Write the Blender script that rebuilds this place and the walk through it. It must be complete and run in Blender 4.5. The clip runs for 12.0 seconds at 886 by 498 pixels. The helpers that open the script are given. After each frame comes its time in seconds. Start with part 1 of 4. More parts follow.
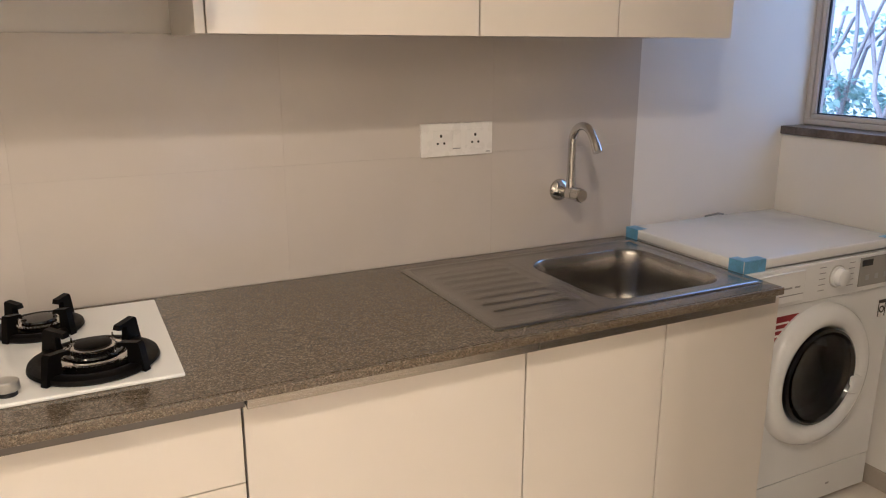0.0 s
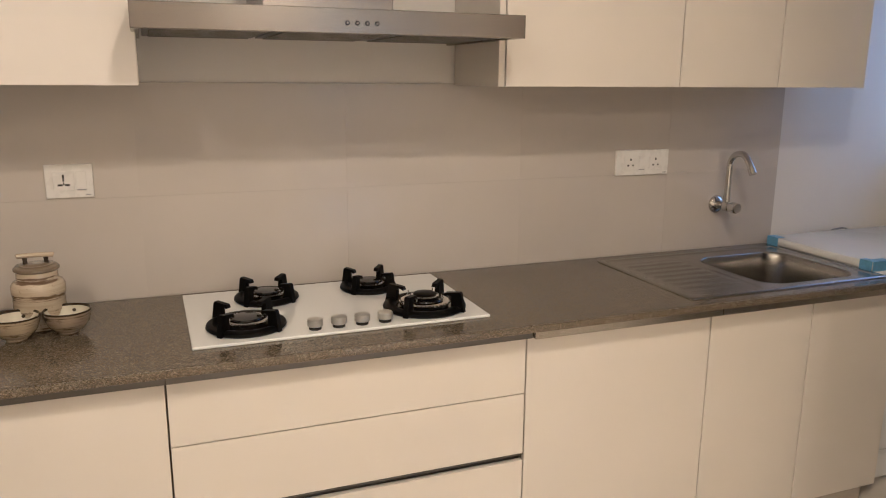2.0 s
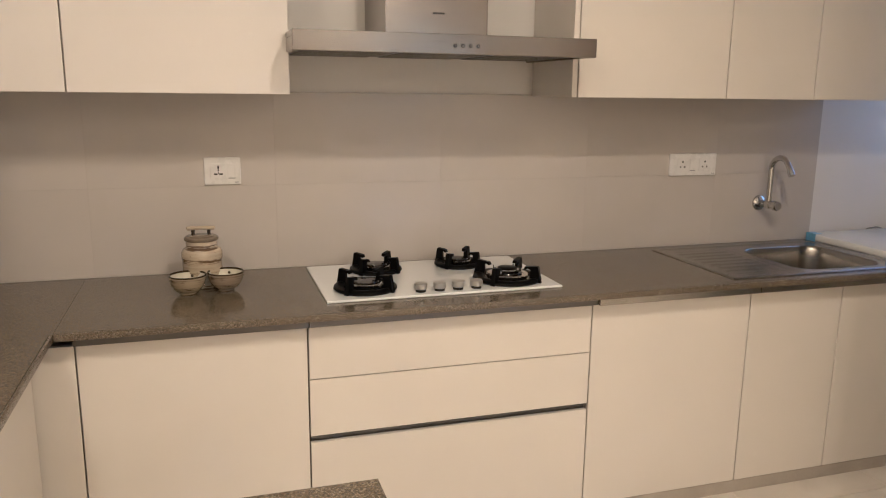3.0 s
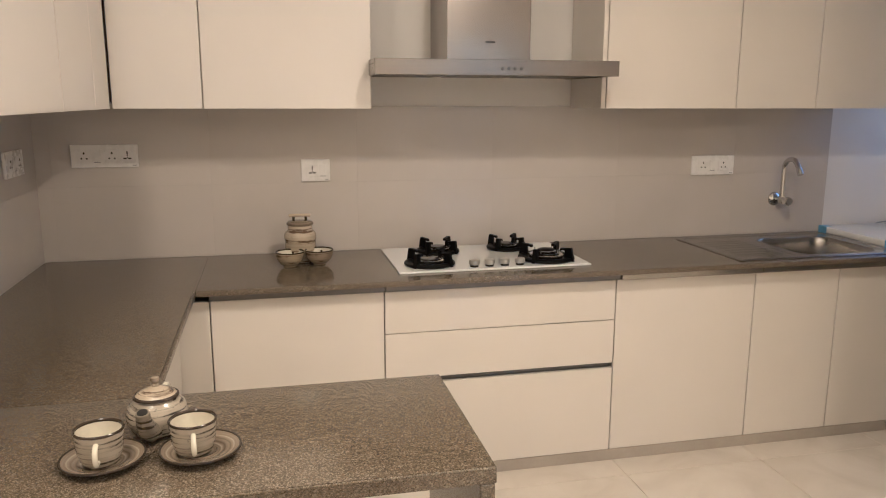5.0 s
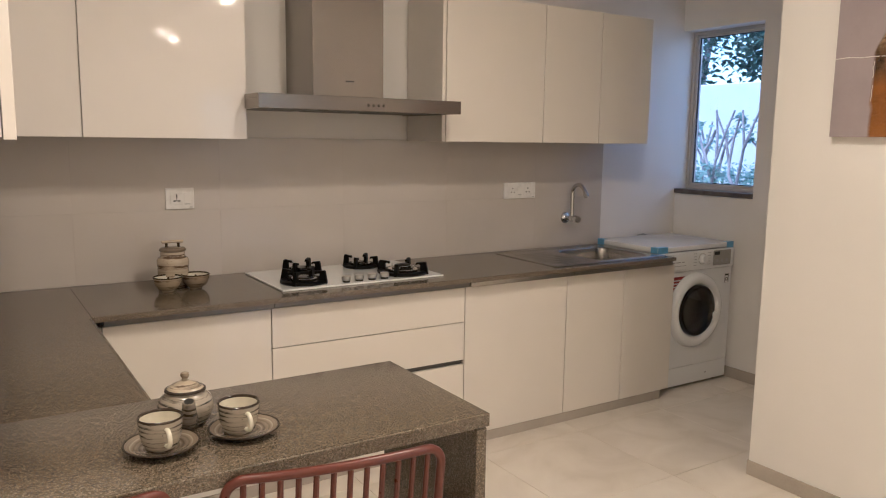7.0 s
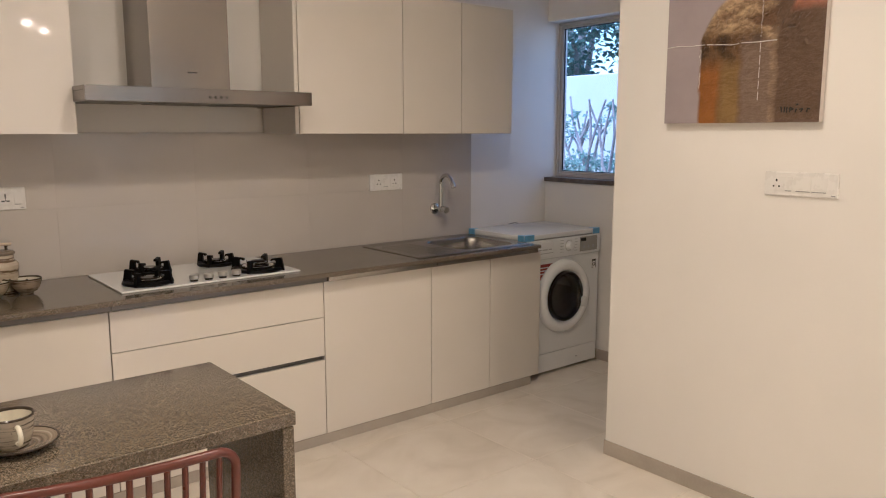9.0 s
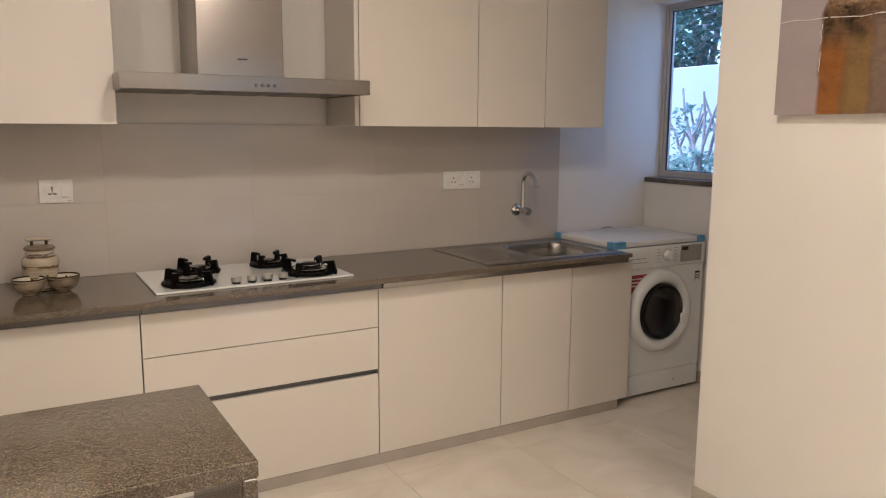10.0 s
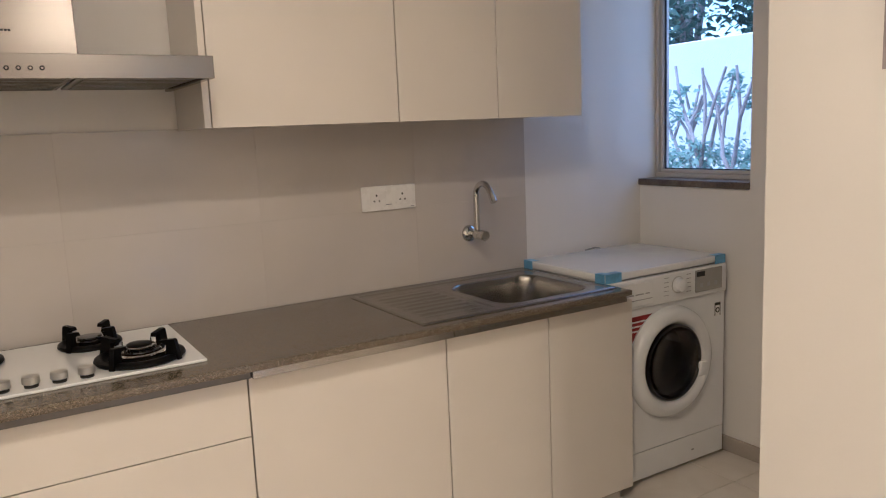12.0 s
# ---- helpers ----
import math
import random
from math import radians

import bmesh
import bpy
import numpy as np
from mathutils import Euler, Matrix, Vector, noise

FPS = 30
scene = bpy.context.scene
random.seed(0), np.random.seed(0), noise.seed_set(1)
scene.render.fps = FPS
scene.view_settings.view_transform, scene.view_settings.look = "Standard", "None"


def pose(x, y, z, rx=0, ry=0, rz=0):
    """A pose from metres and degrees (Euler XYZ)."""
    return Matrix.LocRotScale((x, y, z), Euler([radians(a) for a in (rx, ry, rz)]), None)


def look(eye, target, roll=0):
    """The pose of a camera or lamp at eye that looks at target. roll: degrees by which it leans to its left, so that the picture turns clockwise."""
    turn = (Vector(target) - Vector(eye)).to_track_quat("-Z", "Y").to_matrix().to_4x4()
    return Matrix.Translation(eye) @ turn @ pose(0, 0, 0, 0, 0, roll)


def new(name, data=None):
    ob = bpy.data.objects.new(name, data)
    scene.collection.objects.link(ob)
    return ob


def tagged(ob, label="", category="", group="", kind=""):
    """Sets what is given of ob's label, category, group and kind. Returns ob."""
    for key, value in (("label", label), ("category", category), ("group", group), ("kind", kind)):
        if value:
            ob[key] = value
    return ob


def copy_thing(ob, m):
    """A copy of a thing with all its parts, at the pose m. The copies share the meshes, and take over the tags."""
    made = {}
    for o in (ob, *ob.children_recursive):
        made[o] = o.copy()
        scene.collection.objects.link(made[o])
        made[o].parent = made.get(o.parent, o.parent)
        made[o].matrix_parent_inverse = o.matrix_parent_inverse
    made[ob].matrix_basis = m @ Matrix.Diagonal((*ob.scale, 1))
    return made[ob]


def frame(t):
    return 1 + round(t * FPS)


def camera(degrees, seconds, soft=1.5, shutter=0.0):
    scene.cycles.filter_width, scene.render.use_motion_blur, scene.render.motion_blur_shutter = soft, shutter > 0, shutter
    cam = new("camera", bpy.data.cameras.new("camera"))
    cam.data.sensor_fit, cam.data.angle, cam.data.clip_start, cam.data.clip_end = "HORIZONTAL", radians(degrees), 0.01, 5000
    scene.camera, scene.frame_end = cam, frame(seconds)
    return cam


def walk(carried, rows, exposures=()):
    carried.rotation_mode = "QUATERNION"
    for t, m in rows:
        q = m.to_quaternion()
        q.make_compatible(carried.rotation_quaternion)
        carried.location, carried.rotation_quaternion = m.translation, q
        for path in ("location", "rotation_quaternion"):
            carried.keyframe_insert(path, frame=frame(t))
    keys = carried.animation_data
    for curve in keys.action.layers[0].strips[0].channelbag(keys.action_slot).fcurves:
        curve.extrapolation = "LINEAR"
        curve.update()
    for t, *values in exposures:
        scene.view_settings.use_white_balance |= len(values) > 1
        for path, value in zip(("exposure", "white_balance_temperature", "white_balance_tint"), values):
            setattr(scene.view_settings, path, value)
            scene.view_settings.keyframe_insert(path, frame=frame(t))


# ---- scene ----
cam = camera(60.4, 12.0, soft=1.1)
PATH = [
    (0, (-0.242, -1.873, 1.395), (0.623, -0.142, 0.89), 0.0),
    (0.5, (-0.319, -1.953, 1.414), (0.596, -0.238, 0.943), 0.0),
    (1, (-0.487, -2.104, 1.396), (0.401, -0.365, 0.962), -0.2),
    (1.5, (-0.656, -2.196, 1.433), (0.111, -0.401, 0.996), 0.6),
    (2, (-0.92, -2.302, 1.447), (-0.215, -0.482, 1.01), 0.4),
    (2.5, (-1.125, -2.457, 1.446), (-0.452, -0.623, 1.021), 0.6),
    (3, (-1.186, -2.692, 1.441), (-0.597, -0.825, 1.035), 0.7),
    (3.5, (-1.225, -2.854, 1.458), (-0.725, -0.959, 1.062), 0.4),
    (3.7, (-1.255, -2.892, 1.457), (-0.8, -0.986, 1.055), 0.6),
    (5.3, (-1.348, -3.308, 1.462), (-0.914, -1.393, 1.083), 0.1),
    (5.5, (-1.406, -3.329, 1.45), (-0.872, -1.436, 1.083), 0.1),
    (6, (-1.65, -3.375, 1.438), (-0.862, -1.566, 1.109), 0.4),
    (6.5, (-1.76, -3.415, 1.453), (-0.917, -1.628, 1.147), 0.6),
    (7, (-1.93, -3.395, 1.436), (-0.867, -1.726, 1.151), 0.8),
    (7.5, (-2.047, -3.4, 1.449), (-0.779, -1.88, 1.159), 1.9),
    (7.7, (-2.048, -3.424, 1.453), (-0.732, -1.949, 1.153), 2.3),
    (9.3, (-1.584, -3.512, 1.429), (-0.377, -1.948, 1.118), -1.2),
    (9.5, (-1.505, -3.502, 1.434), (-0.366, -1.89, 1.114), -0.8),
    (10, (-1.303, -3.345, 1.415), (-0.315, -1.635, 1.104), 0.3),
    (10.5, (-1.109, -3.212, 1.404), (-0.207, -1.456, 1.087), 0.4),
    (11, (-0.898, -3.018, 1.406), (-0.003, -1.259, 1.083), 0.2),
    (11.5, (-0.729, -2.807, 1.381), (0.163, -1.042, 1.077), -1.1),
    (12, (-0.552, -2.499, 1.387), (0.472, -0.808, 1.084), -2.5),
]
walk(cam, [(t, look(eye, target, roll)) for t, eye, target, roll in PATH], exposures=[(0.0, 2.20, 4590, 10), (1.2, 2.06, 4590, 10), (2.5, 2.0, 4590, 10), (3.5, 2.0, 4550, 10), (5.5, 1.97, 4500, 10), (6.5, 1.80, 4500, 10), (9.5, 1.67, 4500, 10), (12.0, 1.77, 4500, 10)])



# ---- world, sun, lamps ----
CT = 0.818            # worktop height
WARM = (1.0, 0.674, 0.360)
sky_world = bpy.data.worlds.new("sky")
scene.world = sky_world
sky_world.use_nodes = True
wn = sky_world.node_tree
sky = wn.nodes.new("ShaderNodeTexSky")
sky.sky_type, sky.sun_disc = "NISHITA", False
sky.sun_elevation, sky.sun_rotation = radians(67.5), radians(-67)
wn.links.new(sky.outputs[0], wn.nodes["Background"].inputs[0])
wn.nodes["Background"].inputs[1].default_value = 0.125

sun = new("sun", bpy.data.lights.new("sun", "SUN"))
sun.data.energy, sun.data.angle, sun.data.color = 1.4, radians(12), (1.0, 0.96, 0.90)
sun.matrix_world = look((0, 0, 0), (0.35, -0.15, -0.92))

CEIL = 2.70
LAMPS = [(0.30, -7.30, 9), (0.60, -7.90, 9), (2.40, -5.30, 14), (-1.87, -2.40, 6), (-0.45, -2.15, 8.5), (-1.95, -4.75, 5), (0.30, -4.60, 7)]
for lx, ly, watts in LAMPS:
    lamp = new("downlight_lamp", bpy.data.lights.new("downlight_lamp", "AREA"))
    lamp.data.shape, lamp.data.size, lamp.data.energy, lamp.data.color = "DISK", 0.11, watts, WARM
    lamp.matrix_world = pose(lx, ly, CEIL - 0.012)


# sky light that comes through the kitchen window
window_sky = new("window_skylight", bpy.data.lights.new("window_skylight", "AREA"))
window_sky.data.shape, window_sky.data.size, window_sky.data.size_y = "RECTANGLE", 0.52, 0.90
window_sky.data.energy, window_sky.data.color = 0.15, (0.80, 0.90, 1.0)
window_sky.matrix_world = look((2.125, -0.285, 1.63), (0, -0.285, 1.63))

# ---- building helpers ----
def box(bm, x0, x1, y0, y1, z0, z1):
    v = [bm.verts.new((x, y, z)) for x in (x0, x1) for y in (y0, y1) for z in (z0, z1)]
    for q in ((0, 1, 3, 2), (4, 6, 7, 5), (0, 4, 5, 1), (2, 3, 7, 6), (0, 2, 6, 4), (1, 5, 7, 3)):
        bm.faces.new([v[i] for i in q])
    return bm


def rbox(x0, x1, y0, y1, z0, z1, r=0.002, seg=2):
    bm = box(bmesh.new(), min(x0, x1), max(x0, x1), min(y0, y1), max(y0, y1), z0, z1)
    if r:
        bmesh.ops.bevel(bm, geom=bm.edges[:], offset=r, segments=seg, profile=0.5, affect="EDGES")
    return bm


def lathe(profile, seg=40, sx=1.0, sy=1.0):
    bm = bmesh.new()
    rings = []
    for r, z in profile:
        if r < 1e-5:
            rings.append([bm.verts.new((0, 0, z))])
        else:
            rings.append([bm.verts.new((sx * r * math.cos(2 * math.pi * i / seg), sy * r * math.sin(2 * math.pi * i / seg), z)) for i in range(seg)])
    for a, b in zip(rings, rings[1:]):
        for i in range(seg):
            j = (i + 1) % seg
            q = [a[i % len(a)], a[j % len(a)], b[j % len(b)], b[i % len(b)]]
            q = list(dict.fromkeys(q))
            if len(q) > 2:
                bm.faces.new(q)
    bmesh.ops.recalc_face_normals(bm, faces=bm.faces[:])
    bm.faces.layers.int.new("round")
    return bm


def tube(points, radius, seg=10, closed=False, caps=True):
    """A round bar along points; radius is one number or one for each point."""
    bm = bmesh.new()
    p = [Vector(q) for q in points]
    n = len(p)
    radii = radius if isinstance(radius, (list, tuple)) else [radius] * n
    rings, side = [], None
    for i in range(n):
        a, b = (p[i - 1], p[(i + 1) % n]) if closed else (p[max(i - 1, 0)], p[min(i + 1, n - 1)])
        d = (b - a).normalized()
        if side is None:
            side = d.orthogonal().normalized()
        side = (side - d * side.dot(d)).normalized()
        up = d.cross(side)
        rings.append([bm.verts.new(p[i] + radii[i] * (math.cos(2 * math.pi * k / seg) * side + math.sin(2 * math.pi * k / seg) * up)) for k in range(seg)])
    for i in range(n if closed else n - 1):
        a, b = rings[i], rings[(i + 1) % n]
        for k in range(seg):
            bm.faces.new((a[k], a[(k + 1) % seg], b[(k + 1) % seg], b[k]))
    if caps and not closed:
        bm.faces.new(rings[0]), bm.faces.new(rings[-1])
    bmesh.ops.recalc_face_normals(bm, faces=bm.faces[:])
    bm.faces.layers.int.new("round")
    return bm


def arc(cx, cy, r, a0, a1, n=8):
    return [(cx + r * math.cos(radians(a0 + (a1 - a0) * i / n)), cy + r * math.sin(radians(a0 + (a1 - a0) * i / n))) for i in range(n + 1)]


def moved(bm, m):
    bm.transform(m)
    return bm


def joined(*bms):
    out = bms[0]
    for b in bms[1:]:
        me = bpy.data.meshes.new("tmp")
        b.to_mesh(me)
        out.from_mesh(me)
        bpy.data.meshes.remove(me)
        b.free()
    return out


def to_mesh(name, bm, material, sharp=0):
    sharp = sharp or (42 if "round" in bm.faces.layers.int else 18)
    me = bpy.data.meshes.new(name)
    bm.to_mesh(me)
    bm.free()
    me.shade_smooth()
    me.set_sharp_from_angle(angle=radians(sharp))
    me.materials.append(material)
    return me


def part(name, bm, material, parent, label="", sharp=0):
    ob = new(name, to_mesh(name, bm, material, sharp))
    ob.parent = parent
    return tagged(ob, label)


def thing(name, m, label, category, group=""):
    ob = new(name)
    ob.empty_display_size = 0.05
    ob.matrix_world = m
    return tagged(ob, label, category, group)


def solid(name, bm, material, label, category, group="", kind="", sharp=0):
    return tagged(new(name, to_mesh(name, bm, material, sharp)), label, category, group, kind)


# ---- materials ----
class Nodes:
    def __init__(self, name):
        self.m = bpy.data.materials.new(name)
        self.m.use_nodes = True
        self.t = self.m.node_tree
        self.b = self.t.nodes["Principled BSDF"]
        self.co = self.t.nodes.new("ShaderNodeTexCoord")

    def node(self, kind, **values):
        n = self.t.nodes.new(kind)
        for k, v in values.items():
            n.inputs[k.replace("_", " ")].default_value = v
        return n

    def link(self, a, b):
        self.t.links.new(a, b)

    def mapped(self, scale=(1, 1, 1), which="Object"):
        n = self.node("ShaderNodeMapping")
        n.inputs["Scale"].default_value = scale
        self.link(self.co.outputs[which], n.inputs[0])
        return n.outputs[0]

    def noise(self, scale, detail=4.0, stretch=(1, 1, 1), rough=0.55):
        n = self.node("ShaderNodeTexNoise", Scale=scale, Detail=detail, Roughness=rough)
        self.link(self.mapped(stretch), n.inputs["Vector"])
        return n.outputs["Fac"]

    def ramp(self, fac, stops, hard=False):
        n = self.node("ShaderNodeValToRGB")
        e = n.color_ramp.elements
        while len(e) < len(stops):
            e.new(0.5)
        for el, (p, c) in zip(e, stops):
            el.position = p
            el.color = (*c, 1) if isinstance(c, tuple) else (c, c, c, 1)
        if hard:
            n.color_ramp.interpolation = "CONSTANT"
        self.link(fac, n.inputs[0])
        return n.outputs[0]

    def mix(self, fac, a, b, mode="MIX"):
        n = self.node("ShaderNodeMix")
        n.data_type, n.blend_type = "RGBA", mode
        for sock, v in ((n.inputs[0], fac), (n.inputs[6], a), (n.inputs[7], b)):
            if isinstance(v, (int, float)):
                sock.default_value = v
            elif isinstance(v, tuple):
                sock.default_value = (*v, 1)
            else:
                self.link(v, sock)
        return n.outputs[2]

    def math(self, op, a, b=0.0):
        n = self.node("ShaderNodeMath")
        n.operation = op
        for sock, v in zip(n.inputs, (a, b)):
            if isinstance(v, (int, float)):
                sock.default_value = v
            else:
                self.link(v, sock)
        return n.outputs[0]

    def bump(self, height, strength=0.2, distance=0.001):
        n = self.node("ShaderNodeBump", Strength=strength, Distance=distance)
        self.link(height, n.inputs["Height"])
        self.link(n.outputs[0], self.b.inputs["Normal"])

    def set(self, **values):
        for k, v in values.items():
            s = self.b.inputs[k.replace("_", " ")]
            if isinstance(v, (int, float)):
                s.default_value = v
            elif isinstance(v, tuple):
                s.default_value = (*v, 1)
            else:
                self.link(v, s)
        return self


def surface(name, color, rough=0.5, metal=0.0, var=0.06, big=1.5, fine=60.0, bump=0.1, depth=0.0006, stretch=(1, 1, 1), coat=0.0, random_tone=0.0, spread=0.25, spec=0.5, coat_rough=0.05):
    """Paint, laminate, plastic, metal: a base colour with broad and fine variation, roughness patches and fine relief."""
    n = Nodes(name)
    a, b = n.noise(big, 3.0, stretch), n.noise(fine, 5.0, stretch)
    dark = tuple(c * (1 - 2 * var) for c in color)
    lite = tuple(min(1.0, c * (1 + var)) for c in color)
    col = n.mix(n.ramp(a, [(0.3, 0.0), (0.7, 1.0)]), dark, lite)
    col = n.mix(0.35 * min(1, var * 8), col, n.ramp(b, [(0.3, dark), (0.7, lite)]))
    if random_tone:
        info = n.node("ShaderNodeObjectInfo")
        tone = n.math("ADD", n.math("MULTIPLY", info.outputs["Random"], random_tone), 1.0 - random_tone / 2)
        comb = n.node("ShaderNodeCombineColor")
        for i in range(3):
            n.link(tone, comb.inputs[i])
        col = n.mix(1.0, col, comb.outputs[0], "MULTIPLY")
    r = n.math("ADD", n.math("MULTIPLY", n.noise(big * 6, 4.0, stretch), spread * rough * 2), rough * (1 - spread))
    n.set(Base_Color=col, Roughness=r, Metallic=metal, Coat_Weight=coat, Coat_Roughness=coat_rough, Specular_IOR_Level=spec)
    if bump:
        n.bump(b, bump, depth)
    return n.m


def make_granite(name="granite", rough=0.10):
    n = Nodes(name)

    def cells(scale, stretch):
        v = n.node("ShaderNodeTexVoronoi", Scale=scale)
        n.link(n.mapped(stretch), v.inputs["Vector"])
        c = n.node("ShaderNodeSeparateColor")
        n.link(v.outputs["Color"], c.inputs[0])
        return c.outputs
    grain, fleck = cells(570.0, (1, 0.8, 1)), cells(340.0, (0.75, 1, 1))
    col = n.ramp(grain[0], [(0.0, (0.030, 0.023, 0.013)), (0.30, (0.064, 0.050, 0.030)), (0.58, (0.118, 0.093, 0.058)), (0.82, (0.195, 0.157, 0.102)), (1.0, (0.34, 0.285, 0.20))])
    col = n.mix(n.ramp(fleck[1], [(0.76, 0.0), (0.86, 0.6)]), col, (0.048, 0.038, 0.028))
    col = n.mix(n.ramp(fleck[2], [(0.86, 0.0), (0.94, 0.55)]), col, (0.36, 0.31, 0.24))
    col = n.mix(n.ramp(fleck[0], [(0.88, 0.0), (0.95, 0.4)]), col, (0.20, 0.125, 0.07))
    col = n.mix(0.30, col, n.mix(n.noise(4.0, 5.0), (0.105, 0.085, 0.060), (0.165, 0.135, 0.098)))
    n.set(Base_Color=col, Roughness=n.math("ADD", n.math("MULTIPLY", grain[1], 0.06), rough), Specular_IOR_Level=0.6)
    n.bump(grain[2], 0.015, 0.0003)
    return n.m


def make_floor_tile():
    n = Nodes("vitrified_floor_tile")
    info = n.node("ShaderNodeObjectInfo")
    shift = n.node("ShaderNodeVectorMath")
    n.link(n.co.outputs["Object"], shift.inputs[0])
    comb = n.node("ShaderNodeCombineXYZ")
    n.link(n.math("MULTIPLY", info.outputs["Random"], 40.0), comb.inputs[0])
    n.link(n.math("MULTIPLY", info.outputs["Random"], 17.0), comb.inputs[1])
    n.link(comb.outputs[0], shift.inputs[1])
    cloud = n.node("ShaderNodeTexNoise", Scale=3.2, Detail=6.0, Distortion=1.2)
    n.link(shift.outputs[0], cloud.inputs["Vector"])
    col = n.ramp(cloud.outputs["Fac"], [(0.3, (0.64, 0.58, 0.49)), (0.5, (0.715, 0.655, 0.565)), (0.7, (0.765, 0.71, 0.62))])
    grit = n.noise(220.0, 3.0)
    col = n.mix(0.08, col, n.ramp(grit, [(0.35, (0.45, 0.4, 0.33)), (0.65, (0.8, 0.76, 0.68))]))
    n.set(Base_Color=col, Roughness=n.math("ADD", n.math("MULTIPLY", n.noise(9.0), 0.08), 0.05))
    n.bump(n.noise(14.0, 2.0), 0.03, 0.001)
    return n.m


def make_steel(name, color, rough, along=(1.5, 90, 90)):
    n = Nodes(name)
    brush = n.noise(14.0, 6.0, along, 0.7)
    col = n.mix(n.ramp(brush, [(0.3, 0.0), (0.7, 1.0)]), tuple(c * 0.88 for c in color), color)
    n.set(Base_Color=col, Metallic=1.0, Roughness=n.math("ADD", n.math("MULTIPLY", brush, 0.14), rough - 0.05))
    n.bump(brush, 0.10, 0.0003)
    return n.m


def make_pottery(name, body, band, count, thick=0.55):
    """Glazed stoneware with uneven brushed rings round it."""
    n = Nodes(name)
    sep = n.node("ShaderNodeSeparateXYZ")
    n.link(n.co.outputs["Object"], sep.inputs[0])
    wob = n.noise(22.0, 4.0, (1, 1, 0.4))
    w = n.math("SINE", n.math("MULTIPLY", n.math("ADD", sep.outputs[2], n.math("MULTIPLY", wob, 0.013)), count))
    streak = n.noise(9.0, 5.0, (1, 1, 26), 0.65)
    mask = n.math("MULTIPLY", n.ramp(w, [(thick, 0.0), (min(0.99, thick + 0.22), 1.0)]), n.ramp(n.math("ADD", n.math("MULTIPLY", n.noise(15.0, 3.0, (1, 1, 2.5)), 0.5), n.math("MULTIPLY", streak, 0.5)), [(0.48, 0.0), (0.55, 1.0)]))
    glaze = n.mix(n.noise(16.0, 5.0), tuple(c * 0.78 for c in body), body)
    glaze = n.mix(n.ramp(streak, [(0.46, 0.0), (0.66, 0.6)]), glaze, tuple(0.5 * (p + q) for p, q in zip(body, band)))
    glaze = n.mix(n.ramp(n.noise(160.0, 2.0), [(0.66, 0.0), (0.72, 0.5)]), glaze, band)
    n.set(Base_Color=n.mix(mask, glaze, band), Roughness=n.math("ADD", n.math("MULTIPLY", wob, 0.12), 0.12), Coat_Weight=0.7, Coat_Roughness=0.04)
    n.bump(n.math("ADD", mask, n.noise(60.0)), 0.25, 0.0008)
    return n.m


M_WALL = surface("painted_plaster", (0.785, 0.757, 0.712), 0.55, var=0.03, big=1.2, fine=160, bump=0.18, depth=0.0008)
M_CEIL = surface("ceiling_paint", (0.84, 0.83, 0.80), 0.7, var=0.02, big=1.0, fine=120, bump=0.1)
M_TILE = surface("wall_tile_glaze", (0.547, 0.506, 0.457), 0.21, var=0.03, big=2.2, fine=40, bump=0.04, random_tone=0.005, spread=0.35)
M_TILEJOINT = surface("tile_joint", (0.547, 0.506, 0.457), 0.3, var=0.03, fine=200)
M_GROUT = surface("grout", (0.33, 0.295, 0.26), 0.9, var=0.1, fine=300, bump=0.3)
M_CAB = surface("cream_gloss_laminate", (0.715, 0.668, 0.595), 0.35, var=0.02, big=1.6, fine=45, bump=0.012, coat=0.5, spread=0.15, spec=0.25, coat_rough=0.04)
# Same laminate as M_CAB, whitened for the daylight mirrored in the left units
M_CAB_DAYLIT = surface("gloss_laminate_daylit", (0.745, 0.705, 0.655), 0.3, var=0.02, big=1.6, fine=45, bump=0.008, coat=0.6, spread=0.1, spec=0.3, coat_rough=0.03)
# Board colour darkened so the gaps between doors read as shaded
M_CARC = surface("carcass_board_gap_shade", (0.30, 0.26, 0.22), 0.5, var=0.05, fine=120)
M_GRAN = make_granite()
M_GRANE = make_granite("granite_edge", 0.26)
M_FLOOR = make_floor_tile()
M_SKIRT = surface("skirting_tile", (0.43, 0.385, 0.325), 0.2, var=0.08, big=4, fine=90, bump=0.08)
M_STEEL = make_steel("brushed_steel", (0.255, 0.232, 0.21), 0.20)
M_STEELV = make_steel("brushed_steel_upright", (0.31, 0.282, 0.256), 0.17, (90, 90, 1.5))
# One aluminium in two tones: dim and bright reflections are put into the colour
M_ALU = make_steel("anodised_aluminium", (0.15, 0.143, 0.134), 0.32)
M_ALU_SHEEN = make_steel("aluminium_bright_reflection", (0.44, 0.41, 0.365), 0.24)
M_SINK = make_steel("sink_steel", (0.38, 0.362, 0.335), 0.22)
M_CHROME = surface("chrome", (0.66, 0.65, 0.63), 0.06, metal=1.0, var=0.02, bump=0.0)
M_BLACK = surface("cast_iron_enamel", (0.0035, 0.0033, 0.0032), 0.42, var=0.2, big=20, fine=260, bump=0.2, spec=0.09)
M_GLOSSBLACK = surface("black_enamel", (0.007, 0.0065, 0.0065), 0.12, var=0.15, big=20, bump=0.0)
M_HOB = surface("white_glass", (0.86, 0.865, 0.85), 0.06, var=0.01, bump=0.0, coat=0.6)
M_WHITE = surface("white_plastic", (0.765, 0.745, 0.71), 0.28, var=0.02, big=6, fine=200, bump=0.04)
